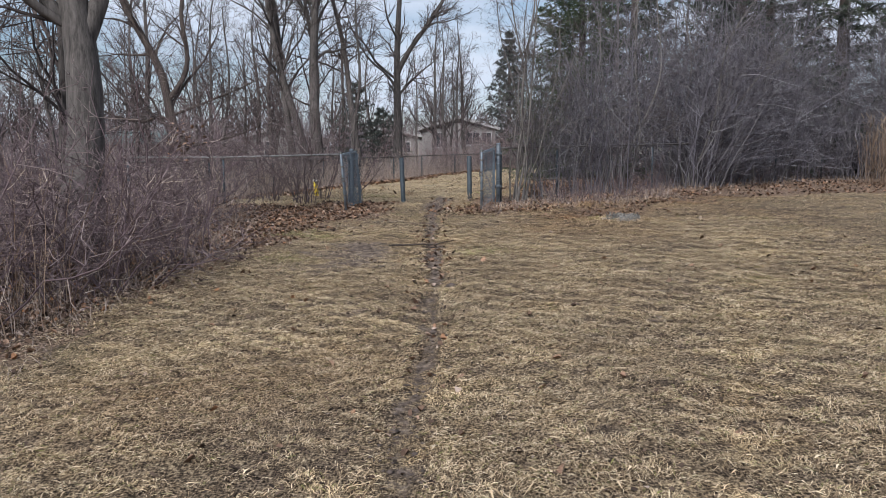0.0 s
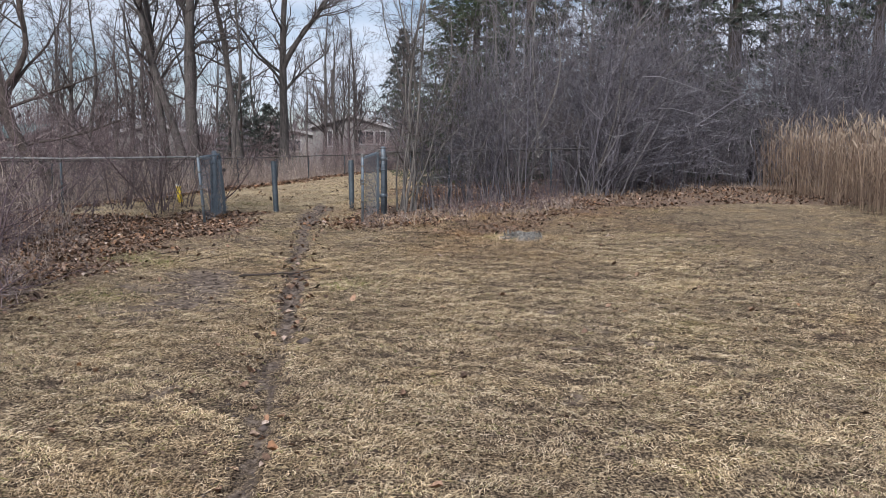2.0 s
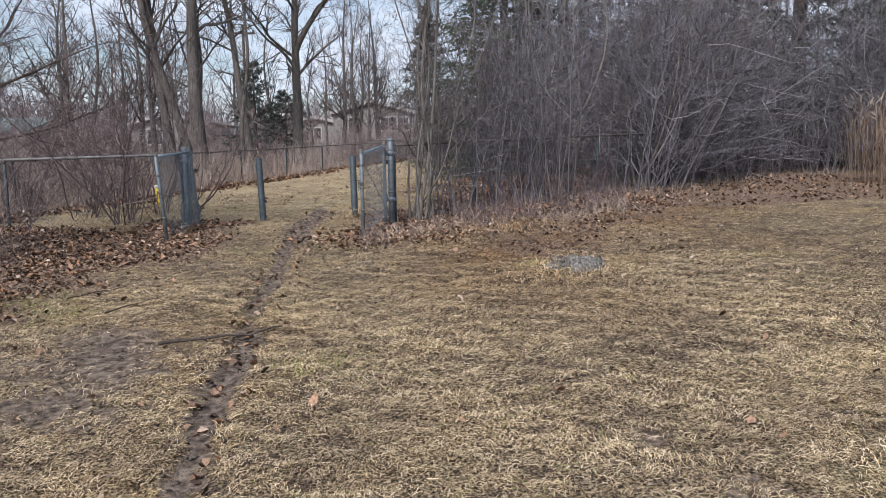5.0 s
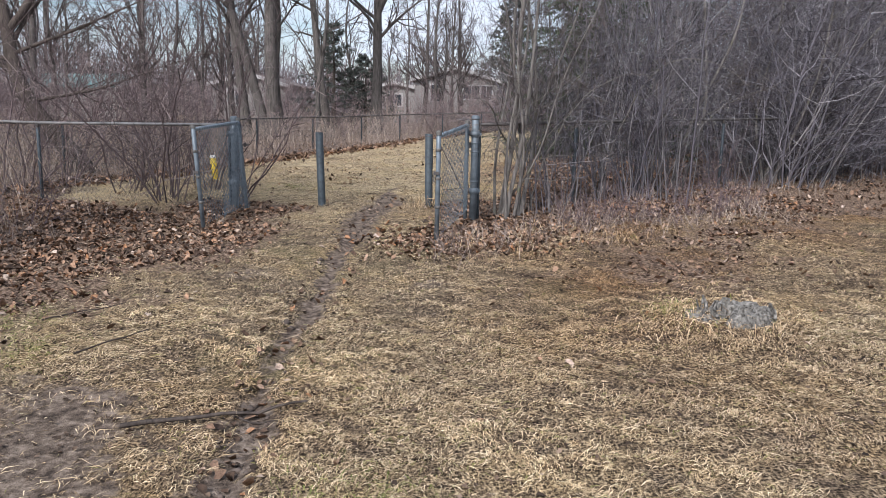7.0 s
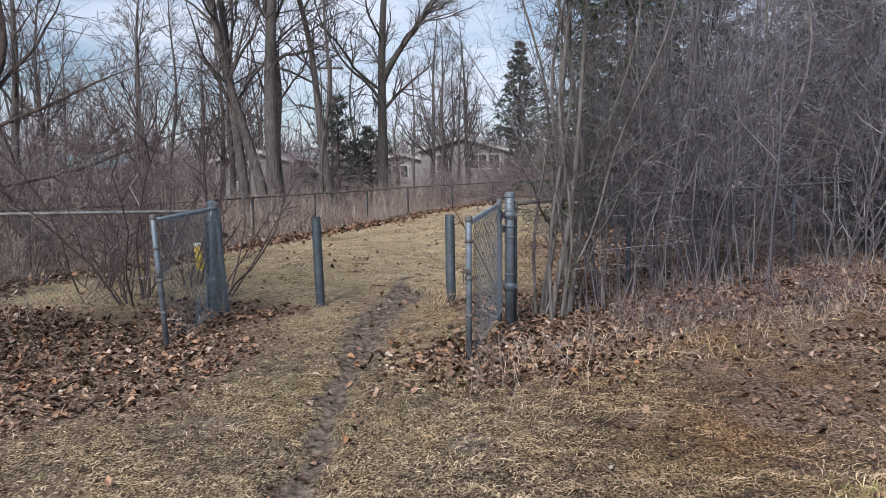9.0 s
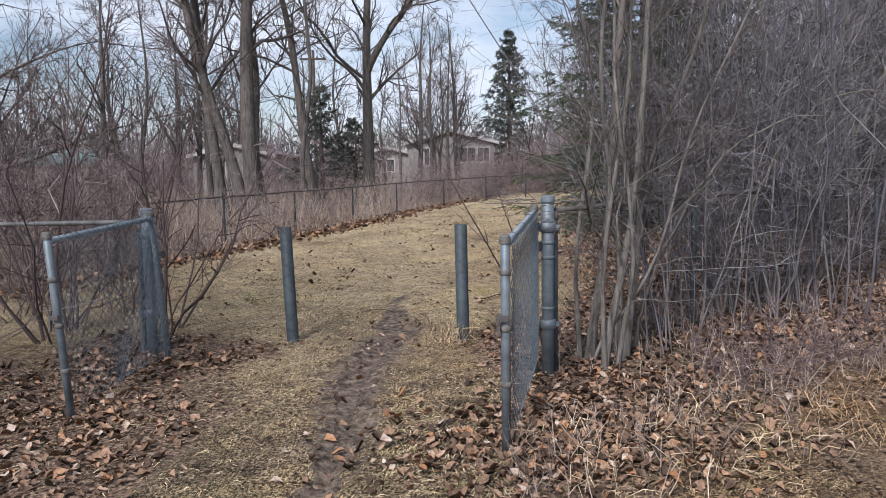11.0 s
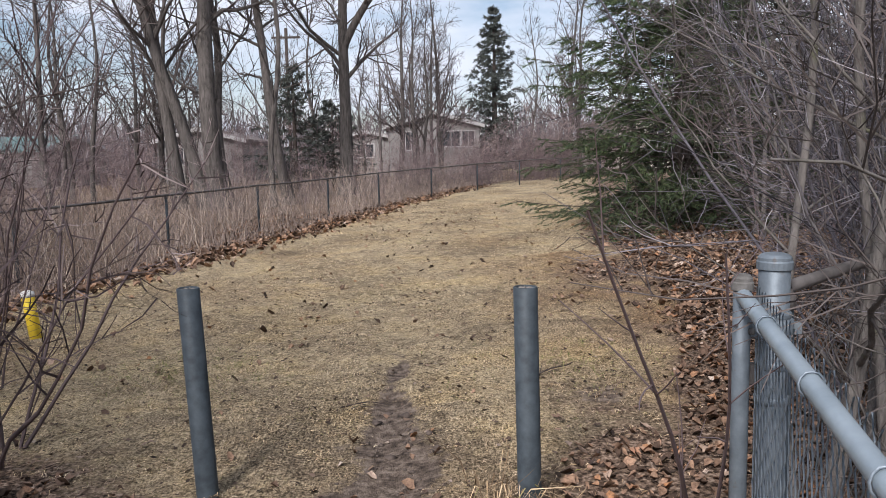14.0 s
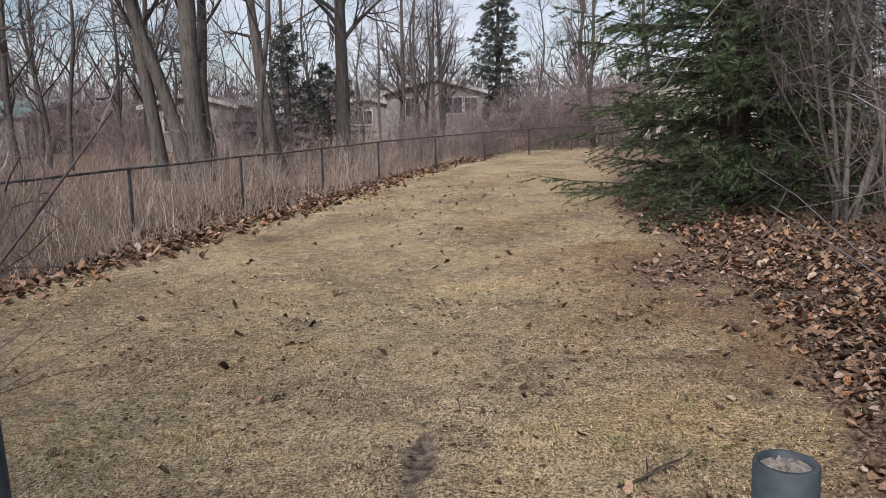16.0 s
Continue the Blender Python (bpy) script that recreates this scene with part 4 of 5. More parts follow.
def whip(lines, label):
    """Thin shoots, each from a foot to a tip with a bend to one side."""
    rng = np.random.default_rng(191)
    g = np.array([lines[0][0], lines[0][1], float(gz(lines[0][0], lines[0][1]))])
    t = thing("sapling", label, "sapling", g)
    for x, y, tx, ty, tz, r in lines:
        p = wander_line(rng, (x, y, float(gz(x, y)) - 0.05), (tx, ty, tz), 10, 0.03)
        w = r * np.linspace(1, 0.25, 10)
        part("stem", smooth(mesh_from("stem", *tubes((p - g)[None], w[None], 6), M_TWIG_RED)), t)
        q, qr = sprout(rng, (p - g)[None], w[None], 5, 0.3, 0.95, 0.25, 30, 5, 0.08, 0.02, 0.6, 0.4)
        for one, ww in zip(q, qr):
            part("twig", mesh_from("twig", *tubes(one[None], ww[None], 4), M_TWIG_RED), t)
    return t


whip([(1.16, 16.15, 0.42, 14.75, 2.18, 0.010), (1.18, 16.12, 0.72, 14.9, 2.08, 0.008), (1.14, 16.2, 0.9, 15.7, 1.62, 0.006)], "thin dark red shoots leaning beside the gateway")

# ---- conifers ----
def conifer(seed, x, y, height, radius, label, mat, rows=26, per=9, sprays=12, needles=16, needle=0.045, skirt=0.25, name="spruce_tree", slim=0.14):
    rng = np.random.default_rng(seed)
    z0 = float(gz(x, y))
    t = thing(name, label, "conifer", (x, y, z0))
    p = np.linspace([0, 0, -0.2], [0, 0, height], 12)
    r = np.linspace(0.025 * height, 0.01, 12)
    part("trunk", smooth(mesh_from("trunk", *tubes(p[None], r[None], 8), M_BARK_DARK)), t)
    m = rows * per
    u = ((np.repeat(np.arange(rows), per) + 0.45 * rng.uniform(0, 1, m)) / rows) ** 1.1
    h = skirt + (height - skirt - 0.15) * u
    a = rng.uniform(0, 6.283, m)
    ln = radius * (1 - u) ** 0.8 * rng.uniform(0.55, 1.15, m) + 0.12
    start = np.stack([0 * h, 0 * h, h], -1)
    way = np.stack([np.cos(a), np.sin(a), 0.05 + 0.55 * u - 0.25 * (1 - u)], -1)
    q = grow(rng, start, way, ln, 6, 0.06, 0.035)
    qr = (0.006 + 0.012 * (1 - u))[:, None] * np.linspace(1, 0.3, 6)
    s, sr = sprout(rng, q, qr, sprays, 0.12, 0.99, 0.36, 48, 4, 0.06, -0.02, 0.6, 0.4, 0.003)
    flat = np.linalg.norm(s[:, :, :2] - s[:, :1, :2], axis=2)
    s[:, :, 2] = s[:, :1, 2] + 0.3 * (s[:, :, 2] - s[:, :1, 2]) - 0.28 * flat
    part("bough_work", mesh_from("bough_work", *join(tubes(q, qr, 3), ribbons(s, sr * 2, rng)), M_BARK_DARK), t, "drooping brown boughs", "stuff")
    # needles: slim triangles that fan out from every spray
    k = len(s)
    w = rng.uniform(0, 2.999, (k, needles))
    i = w.astype(int)
    w = (w - i)[..., None]
    rows_i = np.arange(k)[:, None]
    at = s[rows_i, i] * (1 - w) + s[rows_i, i + 1] * w
    tang = unit(s[rows_i, i + 1] - s[rows_i, i])
    side = unit(np.cross(tang, rng.standard_normal(at.shape)))
    tip = at + needle * (tang * 0.75 + side * 0.8) * rng.uniform(0.7, 1.3, (k, needles, 1))
    wide = unit(np.cross(tang, side)) * needle * slim
    v = np.stack([at - wide, at + wide, tip], 2).reshape(-1, 3)
    part("crown", mesh_from("crown", v, np.arange(len(v)).reshape(-1, 3), mat), t, "dense dark green needles", "stuff")
    return t


conifer(31, 4.75, 26.8, 9.0, 2.85, "large green spruce with boughs sweeping to the ground", M_NEEDLE, 40, 11, 16, 38, 0.064, 0.25)
conifer(32, 3.42, 24.9, 0.55, 0.40, "tiny spruce seedling in fallen leaves", M_NEEDLE, 5, 6, 6, 12, 0.04, 0.05)
# The far spruce and pines wear the needles greyed for haze.
conifer(33, 6.3, 74.0, 12.6, 3.6, "tall dark far spruce with a pointed top", M_NEEDLE_HAZE, 22, 10, 10, 14, 0.24, slim=0.12)
conifer(34, -5.5, 50.0, 5.9, 2.4, "broad dark pine behind the bare trees", M_NEEDLE_HAZE, 13, 7, 9, 11, 0.17, 0.9, name="pine_tree", slim=0.12)
conifer(39, -3.9, 51.5, 4.3, 2.3, "low dark pine behind the bare trees", M_NEEDLE_HAZE, 11, 7, 9, 11, 0.17, 0.7, name="pine_tree", slim=0.12)
for sd, cx, cy, ch, cr in ((35, 10.3, 27.2, 12, 3.2), (36, 14.0, 27.6, 13, 3.6), (37, 18.2, 26.0, 12, 3.6), (38, 7.4, 30.5, 12, 3.0), (40, 22.0, 24.0, 12, 3.6), (45, 12.2, 29.5, 13, 3.4)):
    conifer(sd, cx, cy, ch, cr, "dark conifer standing behind the thicket", M_NEEDLE_MID, 20, 9, 9, 12, 0.2, slim=0.16)


# ---- houses beyond the trees ----
def house(x, y, w, depth, wall, ridge, label, siding, openings, turn=0.0, roof=None):
    """A low gabled house with its gable to the south. openings: (x, bottom, width, height)."""
    z = float(gz(x, y))
    t = thing("house", label, "house", (x, y, z))
    t.rotation_euler = (0, 0, turn)
    h = w / 2
    bm = bmesh.new()
    prof = [(-h, -0.3), (h, -0.3), (h, wall), (0, ridge), (-h, wall)]
    fr = [bm.verts.new((px, 0, pz)) for px, pz in prof]
    bk = [bm.verts.new((px, depth, pz)) for px, pz in prof]
    bm.faces.new(fr)
    bm.faces.new(bk[::-1])
    for i in range(5):
        j = (i + 1) % 5
        bm.faces.new((fr[j], fr[i], bk[i], bk[j]))
    part("wall", (bm, siding), t)
    bm = bmesh.new()
    e, th = 0.35, 0.16
    run = math.hypot(h, ridge - wall)
    for s in (-1, 1):
        dx, dz = s * h / run, -(ridge - wall) / run
        ax, az = 0, ridge + 0.02
        bx, bz = dx * (run + e), ridge + 0.02 + dz * (run + e)
        c = [(ax, az), (bx, bz), (bx, bz + th), (ax, az + th)]
        f1 = [bm.verts.new((px, -e, pz)) for px, pz in c]
        f2 = [bm.verts.new((px, depth + e, pz)) for px, pz in c]
        for q in (f1, f2[::-1]):
            bm.faces.new(q)
        for i in range(4):
            j = (i + 1) % 4
            bm.faces.new((f1[j], f1[i], f2[i], f2[j]))
        bm2 = bmesh.new()
        c = [(ax, az - 0.10), (bx, bz - 0.10), (bx, bz + th - 0.02), (ax, az + th - 0.02)]
        g1 = [bm2.verts.new((px, -e - 0.05, pz)) for px, pz in c]
        g2 = [bm2.verts.new((px, -e - 0.004, pz)) for px, pz in c]
        bm2.faces.new(g1)
        bm2.faces.new(g2[::-1])
        for i in range(4):
            j = (i + 1) % 4
            bm2.faces.new((g1[j], g1[i], g2[i], g2[j]))
        part("fascia", (bm2, M_TRIM), t, "pale fascia board")
    part("roof", (bm, roof or M_ROOF), t)
    for ox, oz, ow, oh in openings:
        win = part("window", (box_mesh(bmesh.new(), ox - ow / 2, ox + ow / 2, -0.03, 0.05, oz, oz + oh), M_PANE), t)
        bm = bmesh.new()
        for q in ((ox - ow / 2 - 0.1, ox - ow / 2, oz - 0.1, oz + oh + 0.1), (ox + ow / 2, ox + ow / 2 + 0.1, oz - 0.1, oz + oh + 0.1), (ox - ow / 2, ox + ow / 2, oz - 0.1, oz), (ox - ow / 2, ox + ow / 2, oz + oh, oz + oh + 0.1), (ox - 0.03, ox + 0.03, oz, oz + oh)):
            box_mesh(bm, q[0], q[1], -0.07, -0.001, q[2], q[3])
        part("frame", (bm, M_TRIM), win, "white window frame")
    return t


house(1.4, 68.0, 6.4, 14, 3.3, 4.2, "beige gabled house with white-framed windows", M_SIDING, [(-1.6, 1.7, 0.7, 1.2), (1.2, 1.9, 1.2, 1.0), (2.4, 1.9, 0.8, 1.0)])
house(-3.6, 71.0, 5.5, 9, 2.6, 3.2, "low beige house wing behind bare trees", M_SIDING, [(0, 1.4, 1.2, 0.9)])
house(-13.2, 62.0, 5.2, 10, 2.6, 3.3, "pale gabled house seen through bare trunks", M_SIDING, [(-1, 1.2, 1.0, 1.0)])
house(-20.8, 62.0, 5.0, 9, 2.2, 3.0, "small grey house with a teal roof behind weeds", M_SIDING, [(0.6, 1.0, 1.0, 0.9)], 1.2, M_ROOF_TEAL)
house(16.9, 62.0, 7.5, 12, 3.2, 3.7, "cream-sided house beyond the lane", M_SIDING_CREAM, [(-1.6, 1.4, 0.9, 1.1)])


def utility_pole(x, y, top):
    z = float(gz(x, y))
    t = thing("utility_pole", "distant wooden utility pole with a crossarm", "utility pole", (x, y, z))
    h = top - z
    part("pole", (cylinder(0, 0, -0.5, h, 0.11, 10), M_BARK_DARK), t)
    part("crossarm", (box_mesh(bmesh.new(), -1.0, 1.0, -0.21, -0.151, h - 0.75, h - 0.60), M_BARK_DARK), t)
    for ox in (-0.85, -0.3, 0.3, 0.85):
        part("insulator", (lathe([(0.03, 0.0), (0.05, 0.04), (0.05, 0.10), (0.02, 0.14)], (ox, -0.18, h - 0.60), 8), M_RAIL_OLD), t)
    return t


utility_pole(-8.9, 70.0, 11.7)

# ---- trees of the woodland behind ----
def spare_tree(seed, height, r0, label):
    """A slim leafless tree at the origin, to be copied."""
    rng = np.random.default_rng(seed)
    t = thing("tree", label, "tree", (0, 0, 0), "woodland trees")
    p = wander_line(rng, (0, 0, -0.3), (rng.uniform(-0.8, 0.8), rng.uniform(-0.8, 0.8), height), 12, 0.4)
    r = r0 * np.linspace(1, 0.12, 12)
    part("trunk", smooth(mesh_from("trunk", *tubes(p[None], r[None], 6), M_BARK)), t)
    p1, r1 = sprout(rng, p[None], r[None], 16, 0.18, 0.97, 0.36, 40, 7, 0.13, 0.05, 0.5, 0.25, 0.012)
    p2, r2 = sprout(rng, p1, r1, 7, 0.1, 0.98, 0.5, 42, 5, 0.16, 0.03, 0.6, 0.4, 0.010)
    p3, r3 = sprout(rng, p2, r2, 5, 0.1, 0.98, 0.55, 42, 3, 0.16, 0.02, 0.7, 0.6, 0.010)
    part("crown", mesh_from("crown", *join(tubes(p1, r1, 3), ribbons(p2, r2 * 2, rng), ribbons(p3, r3 * 2, rng)), M_TWIG_TREE), t, "bare branches and twigs", "stuff")
    return t


rng = np.random.default_rng(77)
SPARE = [spare_tree(200 + i, h, r, "slim bare woodland tree with fine twigs") for i, (h, r) in enumerate(((9.5, 0.13), (11.5, 0.17), (7.5, 0.09), (10.5, 0.11)))]
spots = [(rng.uniform(-34, -7), rng.uniform(40, 82)) for _ in range(34)] + [(rng.uniform(-7, 2.2), rng.uniform(47, 66)) for _ in range(10)] + [(rng.uniform(-20, -9), rng.uniform(22, 38)) for _ in range(9)]
spots += [(rng.uniform(9, 30), rng.uniform(40, 80)) for _ in range(18)] + [(rng.uniform(9, 26), rng.uniform(27, 36)) for _ in range(20)] + [(9.4, 46.0), (8.2, 50.5), (9.2, 60.0), (12.5, 58.0), (7.6, 64.0), (-14, 15.5), (-11, 18)]
for i, (x, y) in enumerate(spots):
    m = pose(x, y, float(gz(x, y)), 0, 0, rng.uniform(0, 360))
    if i < 4:
        SPARE[i].matrix_basis = m
    else:
        copy_thing(SPARE[i % 4], m)


def clump_tree(seed, x, y, stems, label, base=0.09, limbs=10, reach=0.36):
    """A clump of pale smooth stems from one foot: (lean x, lean y, height, radius) each."""
    g = on_ground(x, y)
    return bare_tree(seed, [(g + np.array([base * math.cos(i * 2.2), base * math.sin(i * 2.2), 0]), g + np.array([lx, ly, h]), r, r * 0.45) for i, (lx, ly, h, r) in enumerate(stems)],
                     label, limbs, 9, 6, M_BARK_PALE, 52, 0.12, 0.0, reach, "clump_tree", bend=0.06, fine=0.45)


clump_tree(41, 1.52, 15.74, [(-0.22, 0.1, 4.6, 0.024), (0.12, -0.1, 5.2, 0.030), (0.32, 0.2, 4.8, 0.025), (0.5, 0.1, 4.4, 0.020), (-0.40, 0.4, 4.0, 0.018), (0.2, -0.2, 4.2, 0.018), (0.8, 0.4, 3.9, 0.018), (1.1, -0.1, 2.9, 0.013), (-0.1, 0.3, 3.6, 0.016)], "clump of pale bare stems crowding the gate post", 0.15, 10, 0.26)
clump_tree(42, 5.2, 24.6, [(0.2, -0.2, 5.4, 0.050), (-0.5, -0.5, 5.0, 0.030), (0.8, 0.1, 5.2, 0.036), (-1.2, -1.0, 4.0, 0.024), (-1.9, -1.6, 3.1, 0.018), (-1.2, -2.0, 2.4, 0.016), (0.3, -1.9, 3.4, 0.018), (1.6, -1.2, 3.6, 0.02)], "pale bare tree with spreading boughs by the spruce", limbs=12)
clump_tree(43, 4.3, 18.6, [(0.2, -0.2, 5.4, 0.026), (-0.6, -0.2, 5.0, 0.02), (0.9, 0.3, 5.2, 0.024)], "clump of pale bare stems in the thicket")
clump_tree(44, 6.2, 19.7, [(1.4, -0.6, 4.6, 0.026), (2.6, -0.3, 3.6, 0.024), (-0.3, 0.2, 5.2, 0.022)], "leaning pale bare stems at the thicket edge")


def arching_branch(seed, x, y, rise, run, r, label):
    """A sapling whose one stem climbs and then arches over to the side. run: (x, y, z) of its tip from its foot."""
    rng = np.random.default_rng(seed)
    t = thing("sapling", label, "sapling", on_ground(x, y), "arching saplings")
    u = np.linspace(0, 1, 18)[:, None]
    tip, knee = np.array(run), np.array([0.25 * run[0], 0.25 * run[1], rise])
    p = 2 * u * (1 - u) * knee + u * u * tip
    p = p + 0.018 * np.cumsum(rng.standard_normal((18, 3)), axis=0) * np.minimum(1, 3 * u)
    p[0, 2] = -0.08
    w = r * np.linspace(1, 0.28, 18)
    part("stem", smooth(mesh_from("stem", *tubes(p[None], w[None], 7), M_BARK_PALE)), t)
    q, qr = sprout(rng, p[None], w[None], 9, 0.3, 0.97, 0.22, 55, 7, 0.2, 0.0, 0.5, 0.35)
    for one, ww in zip(q, qr):
        part("limb", smooth(mesh_from("limb", *tubes(one[None], ww[None], 5), M_BARK_PALE)), t)
    q2, r2 = sprout(rng, q, qr, 6, 0.1, 0.98, 0.5, 50, 4, 0.2, 0.0, 0.6, 0.5, 0.002)
    part("twigs", mesh_from("twigs", *tubes(q2, r2, 3), M_TWIG_GREY), t, "fine bare twigs", "stuff")
    return t


arching_branch(46, 1.80, 16.0, 1.9, (1.35, -0.25, 1.62), 0.013, "bare sapling arching over from the gate clump")
arching_branch(47, 5.0, 23.3, 4.8, (-2.6, -0.7, 1.45), 0.018, "pale bare sapling arching before the spruce")
arching_branch(49, 2.9, 17.2, 2.6, (1.6, -0.9, 1.4), 0.014, "bare sapling arching out of the thicket")
arching_branch(50, 8.3, 20.6, 2.4, (-1.6, -1.5, 0.8), 0.014, "bare sapling arching out of the thicket")


# ---- stump and fallen sticks on the lawn ----
def make_stump(x, y):
    rng = np.random.default_rng(51)
    z = float(gz(x, y))
    t = thing("tree_stump", "low weathered grey tree stump sunk in a grassy mound", "stump", (x, y, z))
    k, bm = 40, bmesh.new()
    wob = [0.06 * math.sin(3 * a) + 0.05 * math.sin(7 * a + 1) + rng.uniform(-0.025, 0.025) for a in (i * 6.2832 / k for i in range(k))]
    rings = []
    for share, h in ((1.16, -0.12), (1.06, 0.02), (1.0, 0.05), (0.92, 0.068), (0.7, 0.06), (0.45, 0.065), (0.2, 0.05)):
        rings.append([bm.verts.new((0.27 * share * (1 + wob[i]) * math.cos(i * 6.2832 / k), 0.20 * share * (1 + wob[i]) * math.sin(i * 6.2832 / k), h + rng.uniform(-0.012, 0.012) * (h > 0) + (-0.028 if i % 9 == 0 and h > 0 else 0) - 0.05 * (math.cos(i * 6.2832 / k) < -0.3) * (h > 0))) for i in range(k)])
    for lo, hi in zip(rings, rings[1:]):
        for i in range(k):
            bm.faces.new((lo[i], lo[(i + 1) % k], hi[(i + 1) % k], hi[i]))
    bm.faces.new(rings[-1])
    part("wood", (bm, M_STUMP), t, "cracked silver-grey wood")
    for i in range(26):
        # upright slivers of split wood round the rim and across the top
        a, d = rng.uniform(0, 6.283), rng.uniform(0.35, 1.02)
        bm = box_mesh(bmesh.new(), -0.5, 0.5, -0.5, 0.5, 0, 1)
        for q in bm.verts:
            if q.co.z > 0.5:
                q.co.x, q.co.y = 0.45 * q.co.x + rng.uniform(-0.3, 0.3), 0.5 * q.co.y
        m = pose(0.27 * d * math.cos(a), 0.20 * d * math.sin(a), 0.02, rng.uniform(-18, 18), rng.uniform(-18, 18), math.degrees(a) + 90 + rng.uniform(-25, 25))
        bm.transform(m @ Matrix.Diagonal((rng.uniform(0.03, 0.085), rng.uniform(0.010, 0.022), rng.uniform(0.045, 0.085), 1)))
        part("splinter", (bm, M_STUMP), t)
    return t


make_stump(2.62, 11.38)


def fallen_stick(seed, a, b, r, label, forks=2):
    rng = np.random.default_rng(seed)
    n = 12
    p = wander_line(rng, (*a, 0), (*b, 0), n, 0.05 * math.hypot(b[0] - a[0], b[1] - a[1]))
    p[:, 2] = gz(p[:, 0], p[:, 1]) + r * 1.5 + 0.02
    o = p[0].copy()
    t = thing("fallen_stick", label, "stick", o, "fallen sticks")
    rr = r * np.linspace(1, 0.45, n)
    part("shaft", smooth(mesh_from("shaft", *tubes((p - o)[None], rr[None], 6), M_BARK_DARK)), t)
    q, qr = sprout(rng, (p - o)[None], rr[None], forks, 0.3, 0.8, 0.35, 35, 5, 0.1, 0.0, 0.7, 0.4)
    for one, w in zip(q, qr):
        one[:, 2] = gz(one[:, 0] + o[0], one[:, 1] + o[1]) - o[2] + 0.014
        part("twig", mesh_from("twig", *tubes(one[None], w[None], 4), M_BARK_DARK), t)
    return t


fallen_stick(61, (-0.70, 9.98), (0.12, 10.28), 0.013, "long dark stick lying across the muddy rut", 3)
fallen_stick(62, (-1.9, 11.6), (-1.5, 12.0), 0.006, "short dark fallen stick on the turf")
fallen_stick(63, (-1.35, 10.9), (-1.1, 11.4), 0.006, "short dark fallen stick on the turf")
fallen_stick(64, (0.75, 18.2), (1.15, 18.5), 0.007, "thin dark fallen stick on the lane grass")
fallen_stick(65, (-0.35, 17.9), (-0.05, 18.05), 0.005, "thin dark fallen stick on the lane grass")


# ---- reeds ----
def make_reeds():
    rng = np.random.default_rng(71)
    m = 4600
    x, y = rng.uniform(8.7, 17, m), rng.uniform(12.2, 20.5, m)
    front = np.interp(y, [12.2, 12.7, 15.7, 19.9], [10.5, 9.05, 9.75, 10.85])
    keep = (x > front + 0.35 * np.abs(wav(x, y, 0.8, 3))) & (rng.uniform(0, 1, m) < 1.3 - 0.5 * np.clip(x - front - 2.0, 0, 2))
    x, y = x[keep], y[keep]
    m = len(x)
    st = np.stack([x, y, gz(x, y) - 0.05], -1)
    way = np.stack([rng.normal(0, 0.06, m), rng.normal(0, 0.06, m), np.ones(m)], -1)
    h = rng.uniform(1.0, 1.7, m) * (1 + 0.10 * wav(x, y, 1.1, 33)) + 0.25 * (rng.uniform(0, 1, m) > 0.9)
    p = grow(rng, st, way, h, 6, 0.03, 0.01)
    leaf, lr = sprout(rng, p, np.full(p.shape[:2], 0.006), 4, 0.2, 0.95, 0.22, 30, 4, 0.1, -0.10, 1, 0.2)
    tip, tr = grow(rng, p[:, -1], p[:, -1] - p[:, -2] + rng.normal(0, 0.1, (m, 3)), np.full(m, 0.2), 4, 0.12, -0.08), None
    plume_w = np.tile([0.008, 0.026, 0.018, 0.004], (m, 1)) * rng.uniform(0.1, 1.2, (m, 1))
    t = tagged(new("reeds", mesh_from("reeds", *join(ribbons(p, np.full(p.shape[:2], 0.008), rng), ribbons(leaf, lr * 2, rng)), M_REED)), "dense stand of dry tan reeds beside the lawn", "reeds", kind="stuff")
    tagged(new("reed_plumes", mesh_from("reed_plumes", *ribbons(tip, plume_w, rng), M_PLUME)), "pale feathery seed plumes on dry reeds", "reeds", kind="stuff")
    return t


make_reeds()


# ---- weeds, far woods ----
def weeds(name, seed, x, y, lo, hi, label, mat, width=0.006, side=3, lean=0.16):
    rng = np.random.default_rng(seed)
    m = len(x)
    st = np.stack([x, y, gz(x, y) - 0.03], -1)
    way = np.stack([rng.normal(0, lean, m), rng.normal(0, lean, m), np.ones(m)], -1)
    p = grow(rng, st, way, rng.uniform(lo, hi, m) * (0.8 + 0.35 * wav(x, y, 1.6, seed)), 4, 0.12, 0.0)
    w = np.tile(np.array([1, 0.9, 0.7, 0.35]) * width, (m, 1))
    q, r = sprout(rng, p, w / 2, side, 0.3, 0.98, 0.34, 38, 3, 0.15, 0.0, 0.9, 0.5)
    return tagged(new(name, mesh_from(name, *join(ribbons(p, w, rng), ribbons(q, r * 2, rng)), mat)), label, "weeds", kind="stuff")


rng = np.random.default_rng(91)
u = rng.uniform(0, 1, 9500) ** 2.0
y = rng.uniform(17.5, 50, 9500)
x = left_edge(y) - 0.9 - u * 15
tall = 0.65 + 0.35 * wav(x, y, 2.5, 15)
keep = rng.uniform(0, 1, 9500) < 0.35 + 0.65 * np.clip(tall, 0, 1)
weeds("field_weeds", 92, x[keep], y[keep], 0.3, 1.5, "dense dry brown weeds behind the lane fence", M_WEED, 0.0075, 3, 0.28)
y = rng.uniform(18.6, 50, 3200)
weeds("fence_grass", 93, left_edge(y) - rng.uniform(0.1, 0.9, 3200), y, 0.12, 0.55, "dry grass growing through the fence foot", M_WEED, 0.006, 1, 0.3)
y = rng.uniform(4.0, 16.4, 700)
